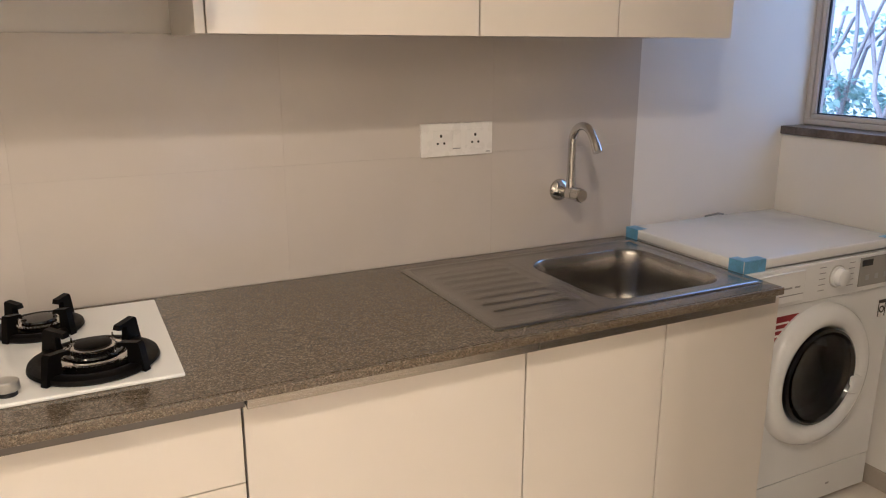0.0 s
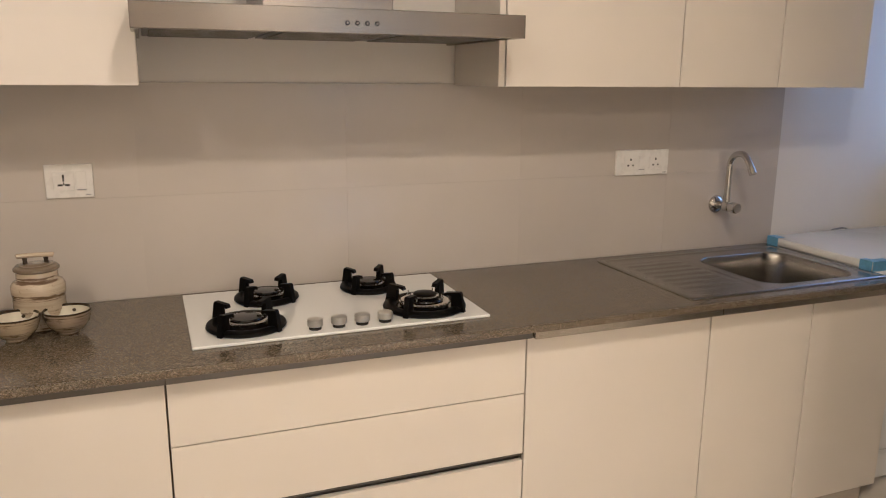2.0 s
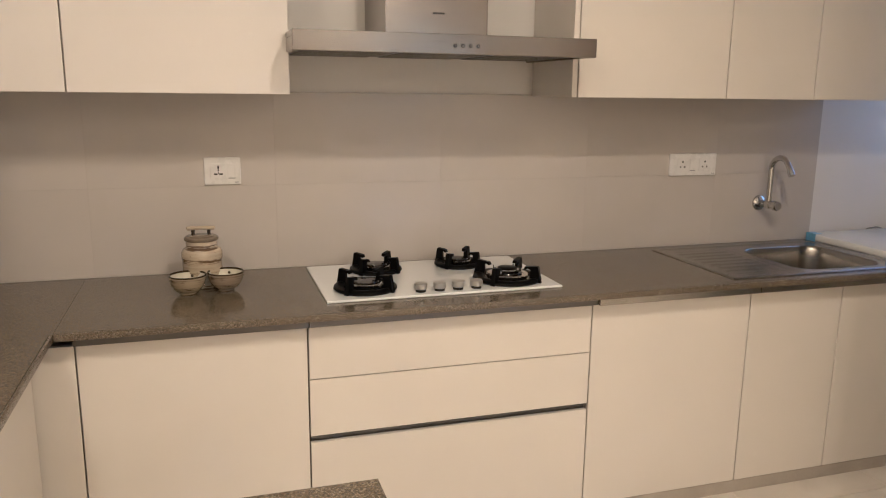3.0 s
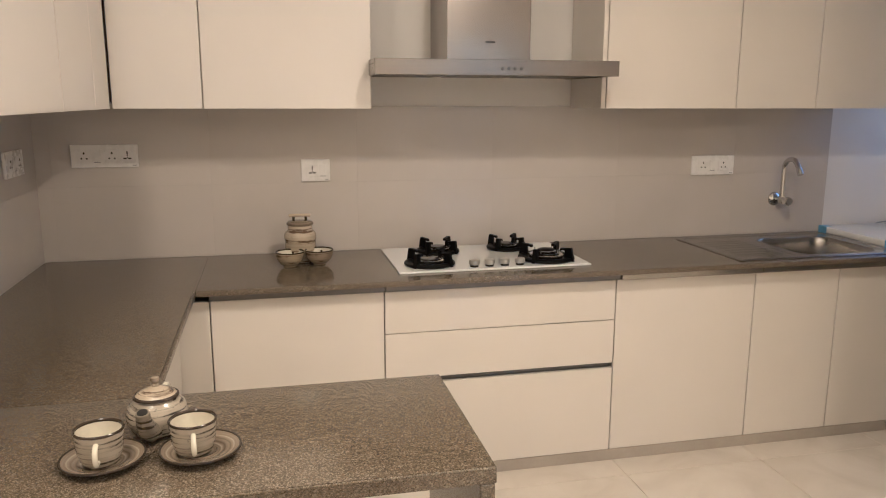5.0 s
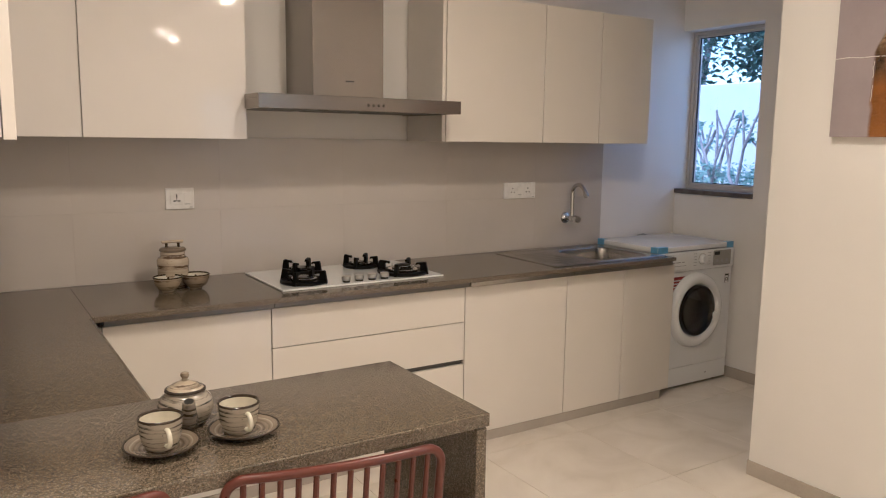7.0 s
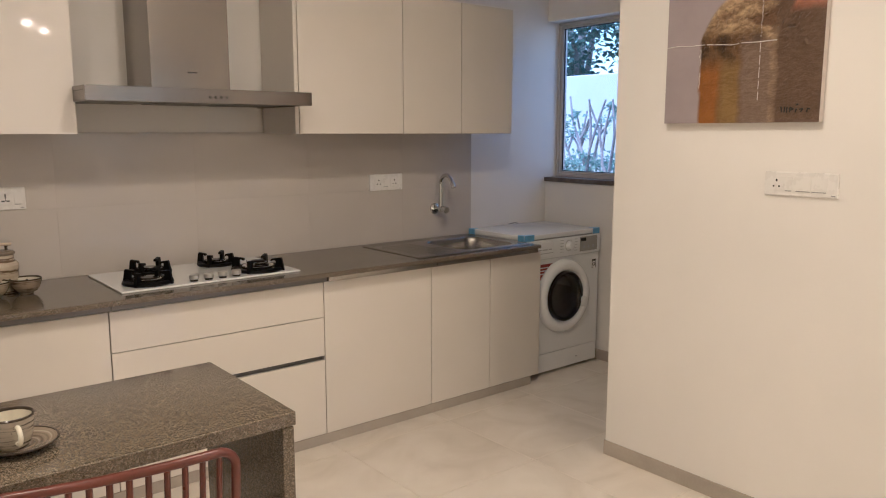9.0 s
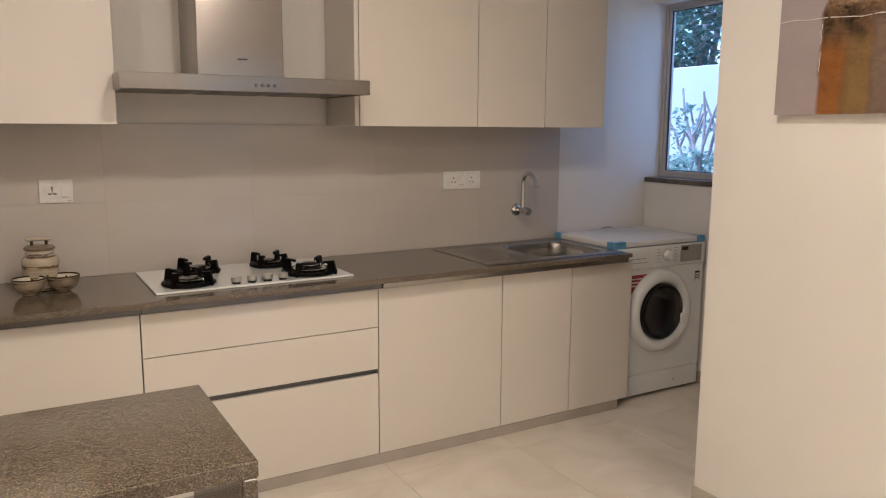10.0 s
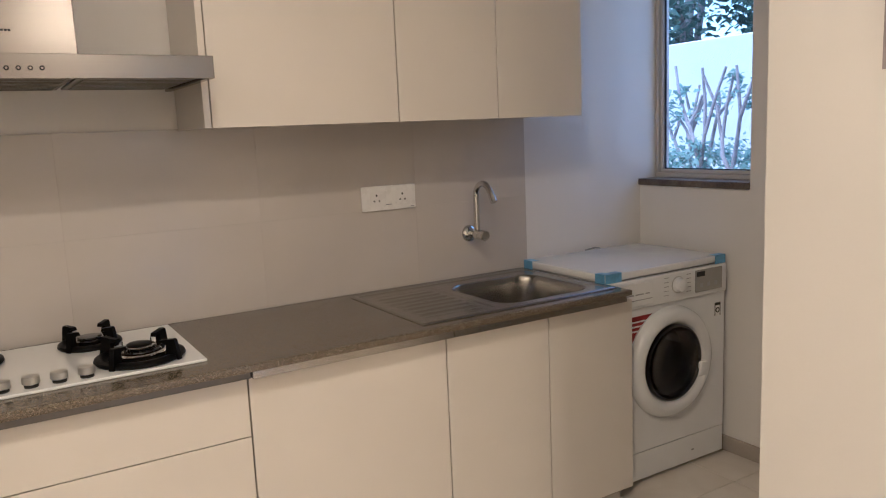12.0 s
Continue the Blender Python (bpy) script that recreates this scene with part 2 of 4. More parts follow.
M_APPL = surface("white_enamel", (0.80, 0.80, 0.79), 0.22, var=0.02, big=2, fine=180, bump=0.03, coat=0.3)
M_DARK = surface("dark_recess", (0.008, 0.007, 0.006), 0.6, var=0.1)
M_GREYPL = surface("grey_plastic", (0.30, 0.30, 0.30), 0.35, var=0.05)
M_KNOB = surface("satin_metal_plastic", (0.50, 0.49, 0.46), 0.34, metal=0.7, var=0.05)
M_LCD = surface("display_glass", (0.34, 0.33, 0.30), 0.15, var=0.05, bump=0.0)
M_TAPE = surface("blue_tape", (0.17, 0.40, 0.66), 0.4, var=0.15, big=30, fine=150, bump=0.3)
M_RED = surface("red_sticker", (0.26, 0.012, 0.016), 0.3, var=0.08, big=20)
M_INK = surface("ink", (0.008, 0.008, 0.008), 0.5, var=0.1)
M_CHAIR = surface("terracotta_powder_coat", (0.108, 0.026, 0.014), 0.30, var=0.10, big=6, fine=300, bump=0.15)
M_STONE = surface("sill_stone", (0.15, 0.118, 0.095), 0.3, var=0.36, big=14, fine=110, bump=0.1)
M_FRAME = surface("window_aluminium", (0.58, 0.55, 0.51), 0.4, metal=0.15, var=0.05, fine=120)
M_GASKET = surface("rubber_gasket", (0.02, 0.02, 0.022), 0.6, var=0.1)
M_CREAM = surface("cream_glaze", (0.66, 0.62, 0.50), 0.16, var=0.06, big=18, fine=150, bump=0.05, coat=0.4)
M_RIM = surface("dark_brown_glaze", (0.045, 0.032, 0.022), 0.2, var=0.2, big=30, fine=200, bump=0.08, coat=0.15, spec=0.3)
M_POT = make_pottery("banded_stoneware", (0.41, 0.36, 0.28), (0.030, 0.024, 0.016), 640.0, 0.15)
M_JAR = make_pottery("banded_cream_stoneware", (0.56, 0.47, 0.34), (0.13, 0.085, 0.05), 150.0, 0.35)
M_BOWLC = make_pottery("olive_cream_stoneware", (0.42, 0.34, 0.22), (0.11, 0.075, 0.04), 260.0, 0.3)
M_BOWLG = make_pottery("banded_grey_stoneware", (0.33, 0.26, 0.175), (0.07, 0.045, 0.028), 260.0, 0.0)
M_LID = make_pottery("banded_lid_glaze", (0.50, 0.42, 0.31), (0.10, 0.068, 0.042), 420.0, 0.2)


def make_saucer():
    """Brown glaze brushed on in rings round the middle."""
    n = Nodes("ringed_brown_glaze")
    flat = n.node("ShaderNodeVectorMath")
    flat.operation = "LENGTH"
    n.link(n.mapped((1, 1, 0)), flat.inputs[0])
    comb = n.node("ShaderNodeCombineXYZ")
    n.link(n.math("ADD", n.math("MULTIPLY", flat.outputs["Value"], 130.0), n.math("MULTIPLY", n.noise(9.0), 2.0)), comb.inputs[0])
    rings = n.node("ShaderNodeTexNoise", Scale=1.0, Detail=4.0)
    n.link(comb.outputs[0], rings.inputs["Vector"])
    col = n.ramp(rings.outputs["Fac"], [(0.34, (0.085, 0.063, 0.040)), (0.5, (0.22, 0.178, 0.125)), (0.66, (0.40, 0.345, 0.26))])
    col = n.mix(n.math("MULTIPLY", n.noise(24.0), 0.4), col, (0.16, 0.12, 0.08))
    n.set(Base_Color=col, Roughness=0.16, Coat_Weight=0.4, Coat_Roughness=0.05)
    n.bump(rings.outputs["Fac"], 0.2, 0.001)
    return n.m


M_SAUCER = make_saucer()


def make_glass(name, tint=(1, 1, 1), rough=0.0):
    n = Nodes(name)
    n.set(Base_Color=tint, Roughness=rough, Transmission_Weight=1.0, IOR=1.45)
    return n.m


M_GLASS = make_glass("window_glass", (0.97, 0.99, 1.0))
M_PORT = make_glass("porthole_glass", (0.32, 0.32, 0.33))


def make_glow(name, color, strength):
    n = Nodes(name)
    n.set(Base_Color=(0.9, 0.9, 0.9), Emission_Color=color, Emission_Strength=strength)
    return n.m


M_LED = make_glow("led_diffuser", WARM, 6.0)

# ---- large structure ----
XL, XP, XW = -2.205, 0.915, 2.035     # left wall, picture wall, window wall
YN = -1.447                          # near corner of the picture wall
X_END, Y_END, Y_PART = 3.4, -9.0, -3.5
WY0, WY1, WZ0, WZ1 = -0.575, 0.008, 1.14, 2.138   # kitchen window opening
BY0, BX0, BX1, BZ1 = Y_END, 1.2, 2.4, 2.15       # balcony window in the far wall


def wall(name, *boxes, label="matt off-white painted plaster wall"):
    bm = bmesh.new()
    for b in boxes:
        box(bm, *b)
    return solid(name, bm, M_WALL, label, "wall", kind="structure")


wall("wall_back", (XL - 0.25, XW + 0.17, 0.008, 0.25, -0.02, CEIL))
wall("wall_left", (XL - 0.25, XL - 0.008, Y_END - 0.2, 0.008, -0.02, CEIL))
wall("wall_window", (XW, XW + 0.17, -2.4, WY0, -0.02, CEIL), (XW, XW + 0.17, WY0, 0.008, -0.02, WZ0 - 0.03), (XW, XW + 0.17, WY0, 0.008, WZ1, CEIL))
wall("wall_picture", (XP, XP + 0.14, Y_PART, YN, -0.02, CEIL))
wall("wall_utility_end", (XP + 0.14, XW, -2.4, -2.25, -0.02, CEIL))
wall("wall_partition", (XP, X_END, Y_PART - 0.14, Y_PART, -0.02, CEIL))
wall("wall_living", (X_END, X_END + 0.2, Y_END - 0.2, Y_PART, -0.02, CEIL))
wall("wall_far", (XL - 0.008, BX0, Y_END - 0.2, Y_END, -0.02, CEIL), (BX1, X_END, Y_END - 0.2, Y_END, -0.02, CEIL), (BX0, BX1, Y_END - 0.2, Y_END, BZ1, CEIL))
solid("ceiling", box(box(bmesh.new(), XL - 0.25, XW + 0.17, Y_PART, 0.25, CEIL, CEIL + 0.15), XL - 0.25, X_END + 0.2, Y_END - 0.2, Y_PART, CEIL, CEIL + 0.15), M_CEIL, "plain white painted ceiling", "ceiling", kind="structure")
floor_ob = solid("floor", box(box(bmesh.new(), XL - 0.25, XW + 0.17, Y_PART, 0.25, -0.12, -0.008), XL - 0.25, X_END + 0.2, Y_END - 0.2, Y_PART, -0.12, -0.008), M_GROUT, "large polished cream vitrified floor tiles", "floor", kind="structure")


def skirting(x0, x1, y0, y1):
    solid("baseboard", rbox(x0, x1, y0, y1, 0.0, 0.066, 0.0015), M_SKIRT, "low grey-beige tile skirting along the wall", "baseboard", kind="structure")


skirting(XP - 0.006, XP - 0.0005, Y_PART, YN + 0.006)
skirting(XP + 0.0005, XP + 0.146, YN + 0.0005, YN + 0.006)
skirting(XW - 0.010, XW - 0.0005, -2.25, 0.0)
skirting(1.40, XW - 0.011, -0.002, 0.0075)
skirting(XL - 0.0075, XL + 0.002, Y_END + 0.02, -2.05)
skirting(XL + 0.012, BX0, Y_END + 0.0005, Y_END + 0.010)
skirting(XP, X_END - 0.011, Y_PART - 0.15, Y_PART - 0.1405)


def make_window(name, m, w, h, label, panes=1):
    """A window in the plane x = 0 of m: from y = 0 to y = -w and z = 0 to h."""
    root = tagged(thing(name, m, label, "window"), kind="structure")
    fr = 0.020
    f = joined(rbox(-0.03, 0.03, -w, 0, 0, fr, 0.003), rbox(-0.03, 0.03, -w, 0, h - fr, h, 0.003), rbox(-0.03, 0.03, -fr, 0, fr + 0.0005, h - fr - 0.0005, 0.003), rbox(-0.03, 0.03, -w, -w + fr, fr + 0.0005, h - fr - 0.0005, 0.003))
    part("window_frame", f, M_FRAME, root)
    pw = (w - 2 * fr) / panes
    for i in range(panes):
        a, b, s = -fr - i * pw - 0.001, -fr - (i + 1) * pw + 0.001, 0.016
        z0, z1 = fr + 0.001, h - fr - 0.001
        sash = joined(rbox(-0.022, 0.02, b, a, z0, z0 + s, 0.003), rbox(-0.022, 0.02, b, a, z1 - s, z1, 0.003), rbox(-0.022, 0.02, a - s, a, z0 + s + 0.0005, z1 - s - 0.0005, 0.003), rbox(-0.022, 0.02, b, b + s, z0 + s + 0.0005, z1 - s - 0.0005, 0.003))
        part("sash", sash, M_FRAME, root)
        g = 0.004
        gk = joined(rbox(-0.012, 0.0, b + s, a - s, z0 + s, z0 + s + g, 0.001), rbox(-0.012, 0.0, b + s, a - s, z1 - s - g, z1 - s, 0.001), rbox(-0.012, 0.0, a - s - g, a - s, z0 + s + g, z1 - s - g, 0.001), rbox(-0.012, 0.0, b + s, b + s + g, z0 + s + g, z1 - s - g, 0.001))
        part("gasket", gk, M_GASKET, root)
        pane = part("pane", rbox(-0.008, -0.003, b + s + 0.002, a - s - 0.002, z0 + s + 0.002, z1 - s - 0.002, 0), M_GLASS, root)
        pane.visible_shadow = False
    return root


make_window("window_1", pose(2.165, WY1 - 0.001, WZ0 + 0.0005), WY1 - WY0 - 0.002, WZ1 - WZ0 - 0.001, "grey-beige aluminium window with one clear pane facing the garden")
make_window("window_2", pose(BX1, Y_END - 0.1, 0.0, 0, 0, -90), BX1 - BX0, BZ1, "wide aluminium balcony window with two clear panes", 2)
solid("window_sill", rbox(XW - 0.012, 2.21, WY0 + 0.001, 0.0075, WZ0 - 0.028, WZ0 + 0.0, 0.002), M_STONE, "brown stone window sill", "window sill", kind="structure")

# ---- base cabinets ----
DY = -0.560           # front of the base doors
DTOP, DBOT = 0.765, 0.051
BX_LAB = "cream glossy base cabinet unit under the granite worktop"


def carcass(parent, w, d, z0, z1, top=False):
    """Board box from x = 0 to w and y = 0 (back) to -d (front), open at the front."""
    t = 0.016
    bm = joined(rbox(0, t, -d, 0, z0, z1, 0), rbox(w - t, w, -d, 0, z0, z1, 0), rbox(t, w - t, -d, 0, z0, z0 + t, 0), rbox(t, w - t, -t, 0, z0 + t, z1, 0))
    if top:
        bm = joined(bm, rbox(t, w - t, -d, -t, z1 - t, z1, 0))
    return part("body", bm, M_CARC, parent)


def front(name, parent, x0, x1, y, z0, z1, gap=0.0022, finish=M_CAB):
    return part(name, rbox(x0 + gap, x1 - gap, y, y + 0.018, z0, z1, 0.0012), finish, parent)


def profile(parent, x0, x1, y, z0, z1, metal=M_ALU):
    """Recessed aluminium finger-pull channel."""
    lip = (0.048 if metal == M_ALU_SHEEN else 0.036) if z1 > 0.7 else 0.0
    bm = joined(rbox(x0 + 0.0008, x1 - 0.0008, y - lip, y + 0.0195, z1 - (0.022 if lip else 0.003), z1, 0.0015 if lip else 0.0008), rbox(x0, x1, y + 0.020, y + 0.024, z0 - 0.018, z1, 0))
    return part("handle_profile", bm, metal, parent, "brushed aluminium finger-pull channel")


def base_unit(m, w, doors, label, drawers=False, metal=M_ALU):
    u = thing("base_cabinet", m, label, "cabinet", "base cabinets")
    carcass(u, w, -DY - 0.03, DBOT, 0.762)
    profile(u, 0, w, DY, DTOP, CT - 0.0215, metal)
    if drawers:
        front("drawer_front", u, 0, w, DY, 0.605, DTOP)
        front("drawer_front", u, 0, w, DY, 0.425, 0.602)
        profile(u, 0.004, w - 0.004, DY, 0.404, 0.4235)
        front("drawer_front", u, 0, w, DY, DBOT, 0.403)
    else:
        for a, b in doors:
            front("door", u, a, b, DY, DBOT, DTOP)
    return u


base_unit(pose(-1.538, 0, 0), 0.616, [(0, 0.616)], "cream glossy base cabinet with one door beside the corner")
base_unit(pose(-0.922, 0, 0), 0.922, [], "cream glossy three-drawer cabinet under the gas hob", True)
base_unit(pose(0.0, 0, 0), 0.619, [(0, 0.619)], "cream glossy base cabinet with one wide door", metal=M_ALU_SHEEN)
base_unit(pose(0.619, 0, 0), 0.716, [(0, 0.402), (0.402, 0.790)], "cream glossy two-door sink base cabinet", metal=M_ALU_SHEEN)
# run along the left wall, facing +x
LX = -1.640
base_unit(pose(XL, -1.565, 0, 0, 0, 90), 0.48, [(0, 0.48)], "cream glossy base cabinet in the side run")
base_unit(pose(XL, -1.085, 0, 0, 0, 90), 0.51, [(0, 0.51)], "cream glossy base cabinet next to the inner corner")
corner = thing("corner_filler", pose(-1.655, DY, 0), "cream filler strip closing the inner cabinet corner", "cabinet filler")
part("panel", rbox(0.0, 0.115, 0.0, 0.018, DBOT, DTOP, 0.0012), M_CAB, corner)
solid("plinth", rbox(-1.64, 1.345, -0.557, -0.541, 0.0, 0.0485, 0.001), M_SKIRT, "grey-beige plinth strip under the base cabinets", "plinth", kind="structure")
solid("plinth", rbox(-1.664, -1.648, -1.565, -0.558, 0.0, 0.0485, 0.001), M_SKIRT, "grey-beige plinth strip under the side cabinets", "plinth", kind="structure")

# ---- worktops ----
SX0, SX1, SY0, SY1 = 0.872, 1.262, -0.522, -0.140      # sink bowl cut-out


def slab(x0, x1, y0, y1, z0, z1, hole=None, r=0.005, free=("front", "right")):
    bm = bmesh.new()
    if not hole:
        box(bm, x0, x1, y0, y1, z0, z1)
    else:
        def ring(a, z):
            return [bm.verts.new((x, y, z)) for x, y in ((a[0], a[2]), (a[1], a[2]), (a[1], a[3]), (a[0], a[3]))]
        o0, o1, h0, h1 = ring((x0, x1, y0, y1), z0), ring((x0, x1, y0, y1), z1), ring(hole, z0), ring(hole, z1)
        for i in range(4):
            j = (i + 1) % 4
            bm.faces.new((o0[i], o0[j], o1[j], o1[i]))
            bm.faces.new((o1[i], o1[j], h1[j], h1[i]))
            bm.faces.new((h1[i], h1[j], h0[j], h0[i]))
            bm.faces.new((h0[i], h0[j], o0[j], o0[i]))
    edges = [e for e in bm.edges if all(abs(v.co.z - z1) < 1e-6 or abs(v.co.z - z0) < 1e-6 for v in e.verts)
             and e.verts[0].co.z == e.verts[1].co.z and any(all(abs(v.co[k] - lim) < 1e-6 for v in e.verts) for side, k, lim in (("left", 0, x0), ("right", 0, x1), ("front", 1, y0), ("back", 1, y1)) if side in free)]
    if edges:
        bmesh.ops.bevel(bm, geom=edges, offset=r, segments=3, profile=0.5, affect="EDGES")
    bmesh.ops.recalc_face_normals(bm, faces=bm.faces[:])
    return bm


back_top = thing("worktop", pose(0, 0, 0), "polished brown speckled granite worktop along the cooking wall", "worktop")
part("slab", slab(-1.576, 1.348, -0.6125, -0.0005, CT - 0.020, CT, (SX0, SX1, SY0, SY1), free=("right",)), M_GRAN, back_top)
part("front_edge", rbox(-1.576, 1.3478, -0.621, -0.6127, CT - 0.0202, CT - 0.0001, 0.0035, 3), M_GRANE, back_top, "rounded granite front edge")
side_top = thing("worktop", pose(0, 0, 0), "polished brown speckled granite worktop of the side run", "worktop")
part("slab", slab(XL + 0.0005, -1.5857, -1.5668, -0.0005, CT - 0.020, CT, free=()), M_GRAN, side_top)
part("front_edge", rbox(-1.5855, -1.5772, -1.5666, -0.6215, CT - 0.0202, CT - 0.0001, 0.0035, 3), M_GRANE, side_top, "rounded granite front edge")
part("corner_joint", rbox(-1.5855, -1.5772, -0.6213, -0.0005, CT - 0.020, CT - 0.0001, 0), M_GRAN, side_top)
pen = thing("breakfast_counter", pose(-1.55, -1.81, 0), "polished grey-brown granite breakfast counter with a slab end", "counter")
part("counter_top", moved(slab(XL + 0.0005, -0.938, -2.0425, -1.5680, CT - 0.031, CT + 0.0005, r=0.003, free=("back", "right")), pose(1.55, 1.81, 0)), M_GRAN, pen)
part("front_edge", moved(rbox(XL + 0.0005, -0.9382, -2.048, -2.0427, CT - 0.0312, CT + 0.0004, 0.0022, 2), pose(1.55, 1.81, 0)), M_GRANE, pen, "honed granite front edge")
part("end_panel", moved(rbox(-0.966, -0.937, -2.036, -1.585, 0.0, CT - 0.038, 0.003), pose(1.55, 1.81, 0)), M_GRAN, pen)
# Dark strip standing in for the shaded gap under the slab
part("packer", moved(rbox(-0.962, -0.944, -2.020, -1.605, CT - 0.0385, CT - 0.0305, 0), pose(1.55, 1.81, 0)), M_DARK, pen)

# ---- wall cabinets ----
UZ0, UZ1, UY = 1.430, 2.110, -0.333


def wall_unit(m, w, doors, label, side=False, d=-UY, finish=M_CAB_DAYLIT):
    u = thing("wall_cabinet", m, label, "cabinet", "wall cabinets")
    h = UZ1 - UZ0
    part("body", joined(rbox(0, w, -d + 0.020, 0, 0, 0.018, 0.001), rbox(0, w, -d + 0.020, 0, h - 0.018, h, 0.001), rbox(0, 0.018, -d + 0.020, 0, 0.0185, h - 0.0185, 0.0006), rbox(w - 0.018, w, -d + 0.020, 0, 0.0185, h - 0.0185, 0.0006), rbox(0.0185, w - 0.0185, -0.02, 0, 0.0185, h - 0.0185, 0)), finish, u)
    for a, b in doors:
        front("door", u, a, b, -d, -0.004, h, finish=finish)
    if side:
        part("cover_panel", rbox(-0.0195, -0.0005, -d + 0.004, 0, -0.004, h, 0.0012), finish, u)
    return u


wall_unit(pose(0.026, 0, UZ0), 0.593, [(0.0, 0.593)], "cream glossy wall cabinet beside the extractor hood", True, finish=M_CAB)
wall_unit(pose(0.619, 0, UZ0), 0.388, [(0, 0.388)], "cream glossy narrow wall cabinet", finish=M_CAB)
wall_unit(pose(1.007, 0, UZ0), 0.381, [(0, 0.381)], "cream glossy narrow wall cabinet at the end of the row", finish=M_CAB)
wall_unit(pose(-1.539, 0, UZ0), 0.612, [(0, 0.612)], "cream high-gloss wall cabinet beside the extractor hood")
wall_unit(pose(-2.205, 0, UZ0), 0.666, [(0.357, 0.666)], "cream high-gloss corner wall cabinet")
wall_unit(pose(XL, -0.985, UZ0, 0, 0, 90), 0.630, [(0, 0.405), (0.405, 0.63)], "cream high-gloss wall cabinet on the side wall", d=0.355)
wall_unit(pose(XL, -1.535, UZ0, 0, 0, 90), 0.549, [(0, 0.549)], "cream high-gloss wall cabinet on the side wall", d=0.355)
wall_unit(pose(XL, -2.05, UZ0, 0, 0, 90), 0.508, [(0, 0.508)], "cream high-gloss wall cabinet at the end of the side wall", d=0.355)

# ---- extractor hood ----
hood = thing("extractor_hood", pose(-0.469, 0.008, 1.548), "brushed stainless steel chimney extractor hood", "extractor hood")
hw = 0.468
part("canopy", joined(rbox(-hw, hw, -0.509, -0.4905, 0.0, 0.057, 0.0015), rbox(-hw, hw, -0.490, 0.0, 0.040, 0.057, 0.001), rbox(-hw, -hw + 0.018, -0.490, 0, 0.0, 0.0395, 0.001), rbox(hw - 0.018, hw, -0.490, 0, 0.0, 0.0395, 0.001)), M_STEEL, hood)
part("chimney", joined(rbox(-0.160, 0.178, -0.312, 0, 0.0575, 0.52, 0.002), rbox(-0.154, 0.172, -0.306, 0, 0.5205, CEIL - 1.549, 0.002)), M_STEELV, hood)
for fx in (-0.30, 0.0, 0.30):
    mesh_filter = part("grease_filter", rbox(fx - 0.145, fx + 0.145, -0.47, -0.03, 0.006, 0.012, 0.002), M_ALU, hood)
    for k in range(9):
        part("baffle", rbox(fx - 0.13, fx + 0.13, -0.45 + k * 0.045, -0.435 + k * 0.045, 0.002, 0.0055, 0.001), M_ALU, mesh_filter)
for k in range(4):
    b = part("button", moved(lathe([(0, 0), (0.0035, 0), (0.0035, 0.002), (0.0028, 0.003), (0, 0.003)], 16), pose(0.004 + k * 0.024, -0.509, 0.024, 90)), M_STEEL, hood)
    part("button_surround", moved(lathe([(0.0037, 0), (0.0055, 0), (0.0055, 0.0012), (0.0037, 0.0012)], 16), pose(0.004 + k * 0.024, -0.509, 0.024, 90)), M_DARK, hood)
part("badge", joined(*[rbox(-0.006 + i * 0.008, 0.0 + i * 0.008, -0.3128, -0.3122, 0.130, 0.1355, 0) for i in range(5)]), M_INK, hood)

# ---- gas hob ----
hob = thing("gas_hob", pose(-0.472, -0.275, CT), "white glass four-burner gas hob set on the worktop", "gas hob")
part("glass_top", rbox(-0.385, 0.385, -0.237, 0.237, 0.0, 0.008, 0.003), M_HOB, hob)


def burner(x, y, r, turn, double=False):
    """Black drip cup, iron support, bright flame ring and cap; the big one has a second, inner crown."""
    o = part("burner", moved(lathe([(0, 0.008), (r * 0.88, 0.008), (r * 0.88, 0.012), (r * 0.70, 0.014), (r * 0.62, 0.011), (0, 0.011)], 44), pose(x, y, 0)), M_GLOSSBLACK, hob)
    part("pan_support", moved(support(r), pose(x, y, 0, 0, 0, turn)), M_BLACK, o, "black cast-iron pan support")
    c = r * (0.64 if double else 0.58)

    def crown(rad, z, h):
        ring = lathe([(rad * 0.55, z), (rad * 0.94, z), (rad, z + h * 0.25), (rad * 1.03, z + h * 0.8), (rad * 0.95, z + h), (rad * 0.80, z + h * 0.96), (rad * 0.78, z + h * 0.85), (rad * 0.55, z + h * 0.85)], 44)
        for i in range(40):
            ring = joined(ring, moved(rbox(-0.0009, 0.0009, rad * 0.98, rad * 1.045, z + h * 0.55, z + h * 0.98, 0), pose(0, 0, 0, 0, 0, 9 * i)))
        return moved(ring, pose(x, y, 0))
    part("flame_ring", crown(c, 0.014, 0.0165), M_CHROME, o, "bright metal flame ring")
    top = 0.0305
    part("burner_cap", moved(lathe([(0, top - 0.002), (c * 0.68, top - 0.002), (c * 0.73, top + 0.001), (c * 0.70, top + 0.0045), (c * 0.5, top + 0.0055), (0, top + 0.006)], 36), pose(x, y, 0)), M_GLOSSBLACK, o)
    if double:
        part("flame_ring", crown(c * 0.56, top + 0.0065, 0.008), M_CHROME, o, "bright inner flame ring")
        part("burner_cap", moved(lathe([(0, top + 0.0148), (c * 0.46, top + 0.0148), (c * 0.48, top + 0.017), (c * 0.42, top + 0.0195), (0, top + 0.020)], 32), pose(x, y, 0)), M_BLACK, o)
        for i in range(4):
            a = radians(45 + 90 * i)
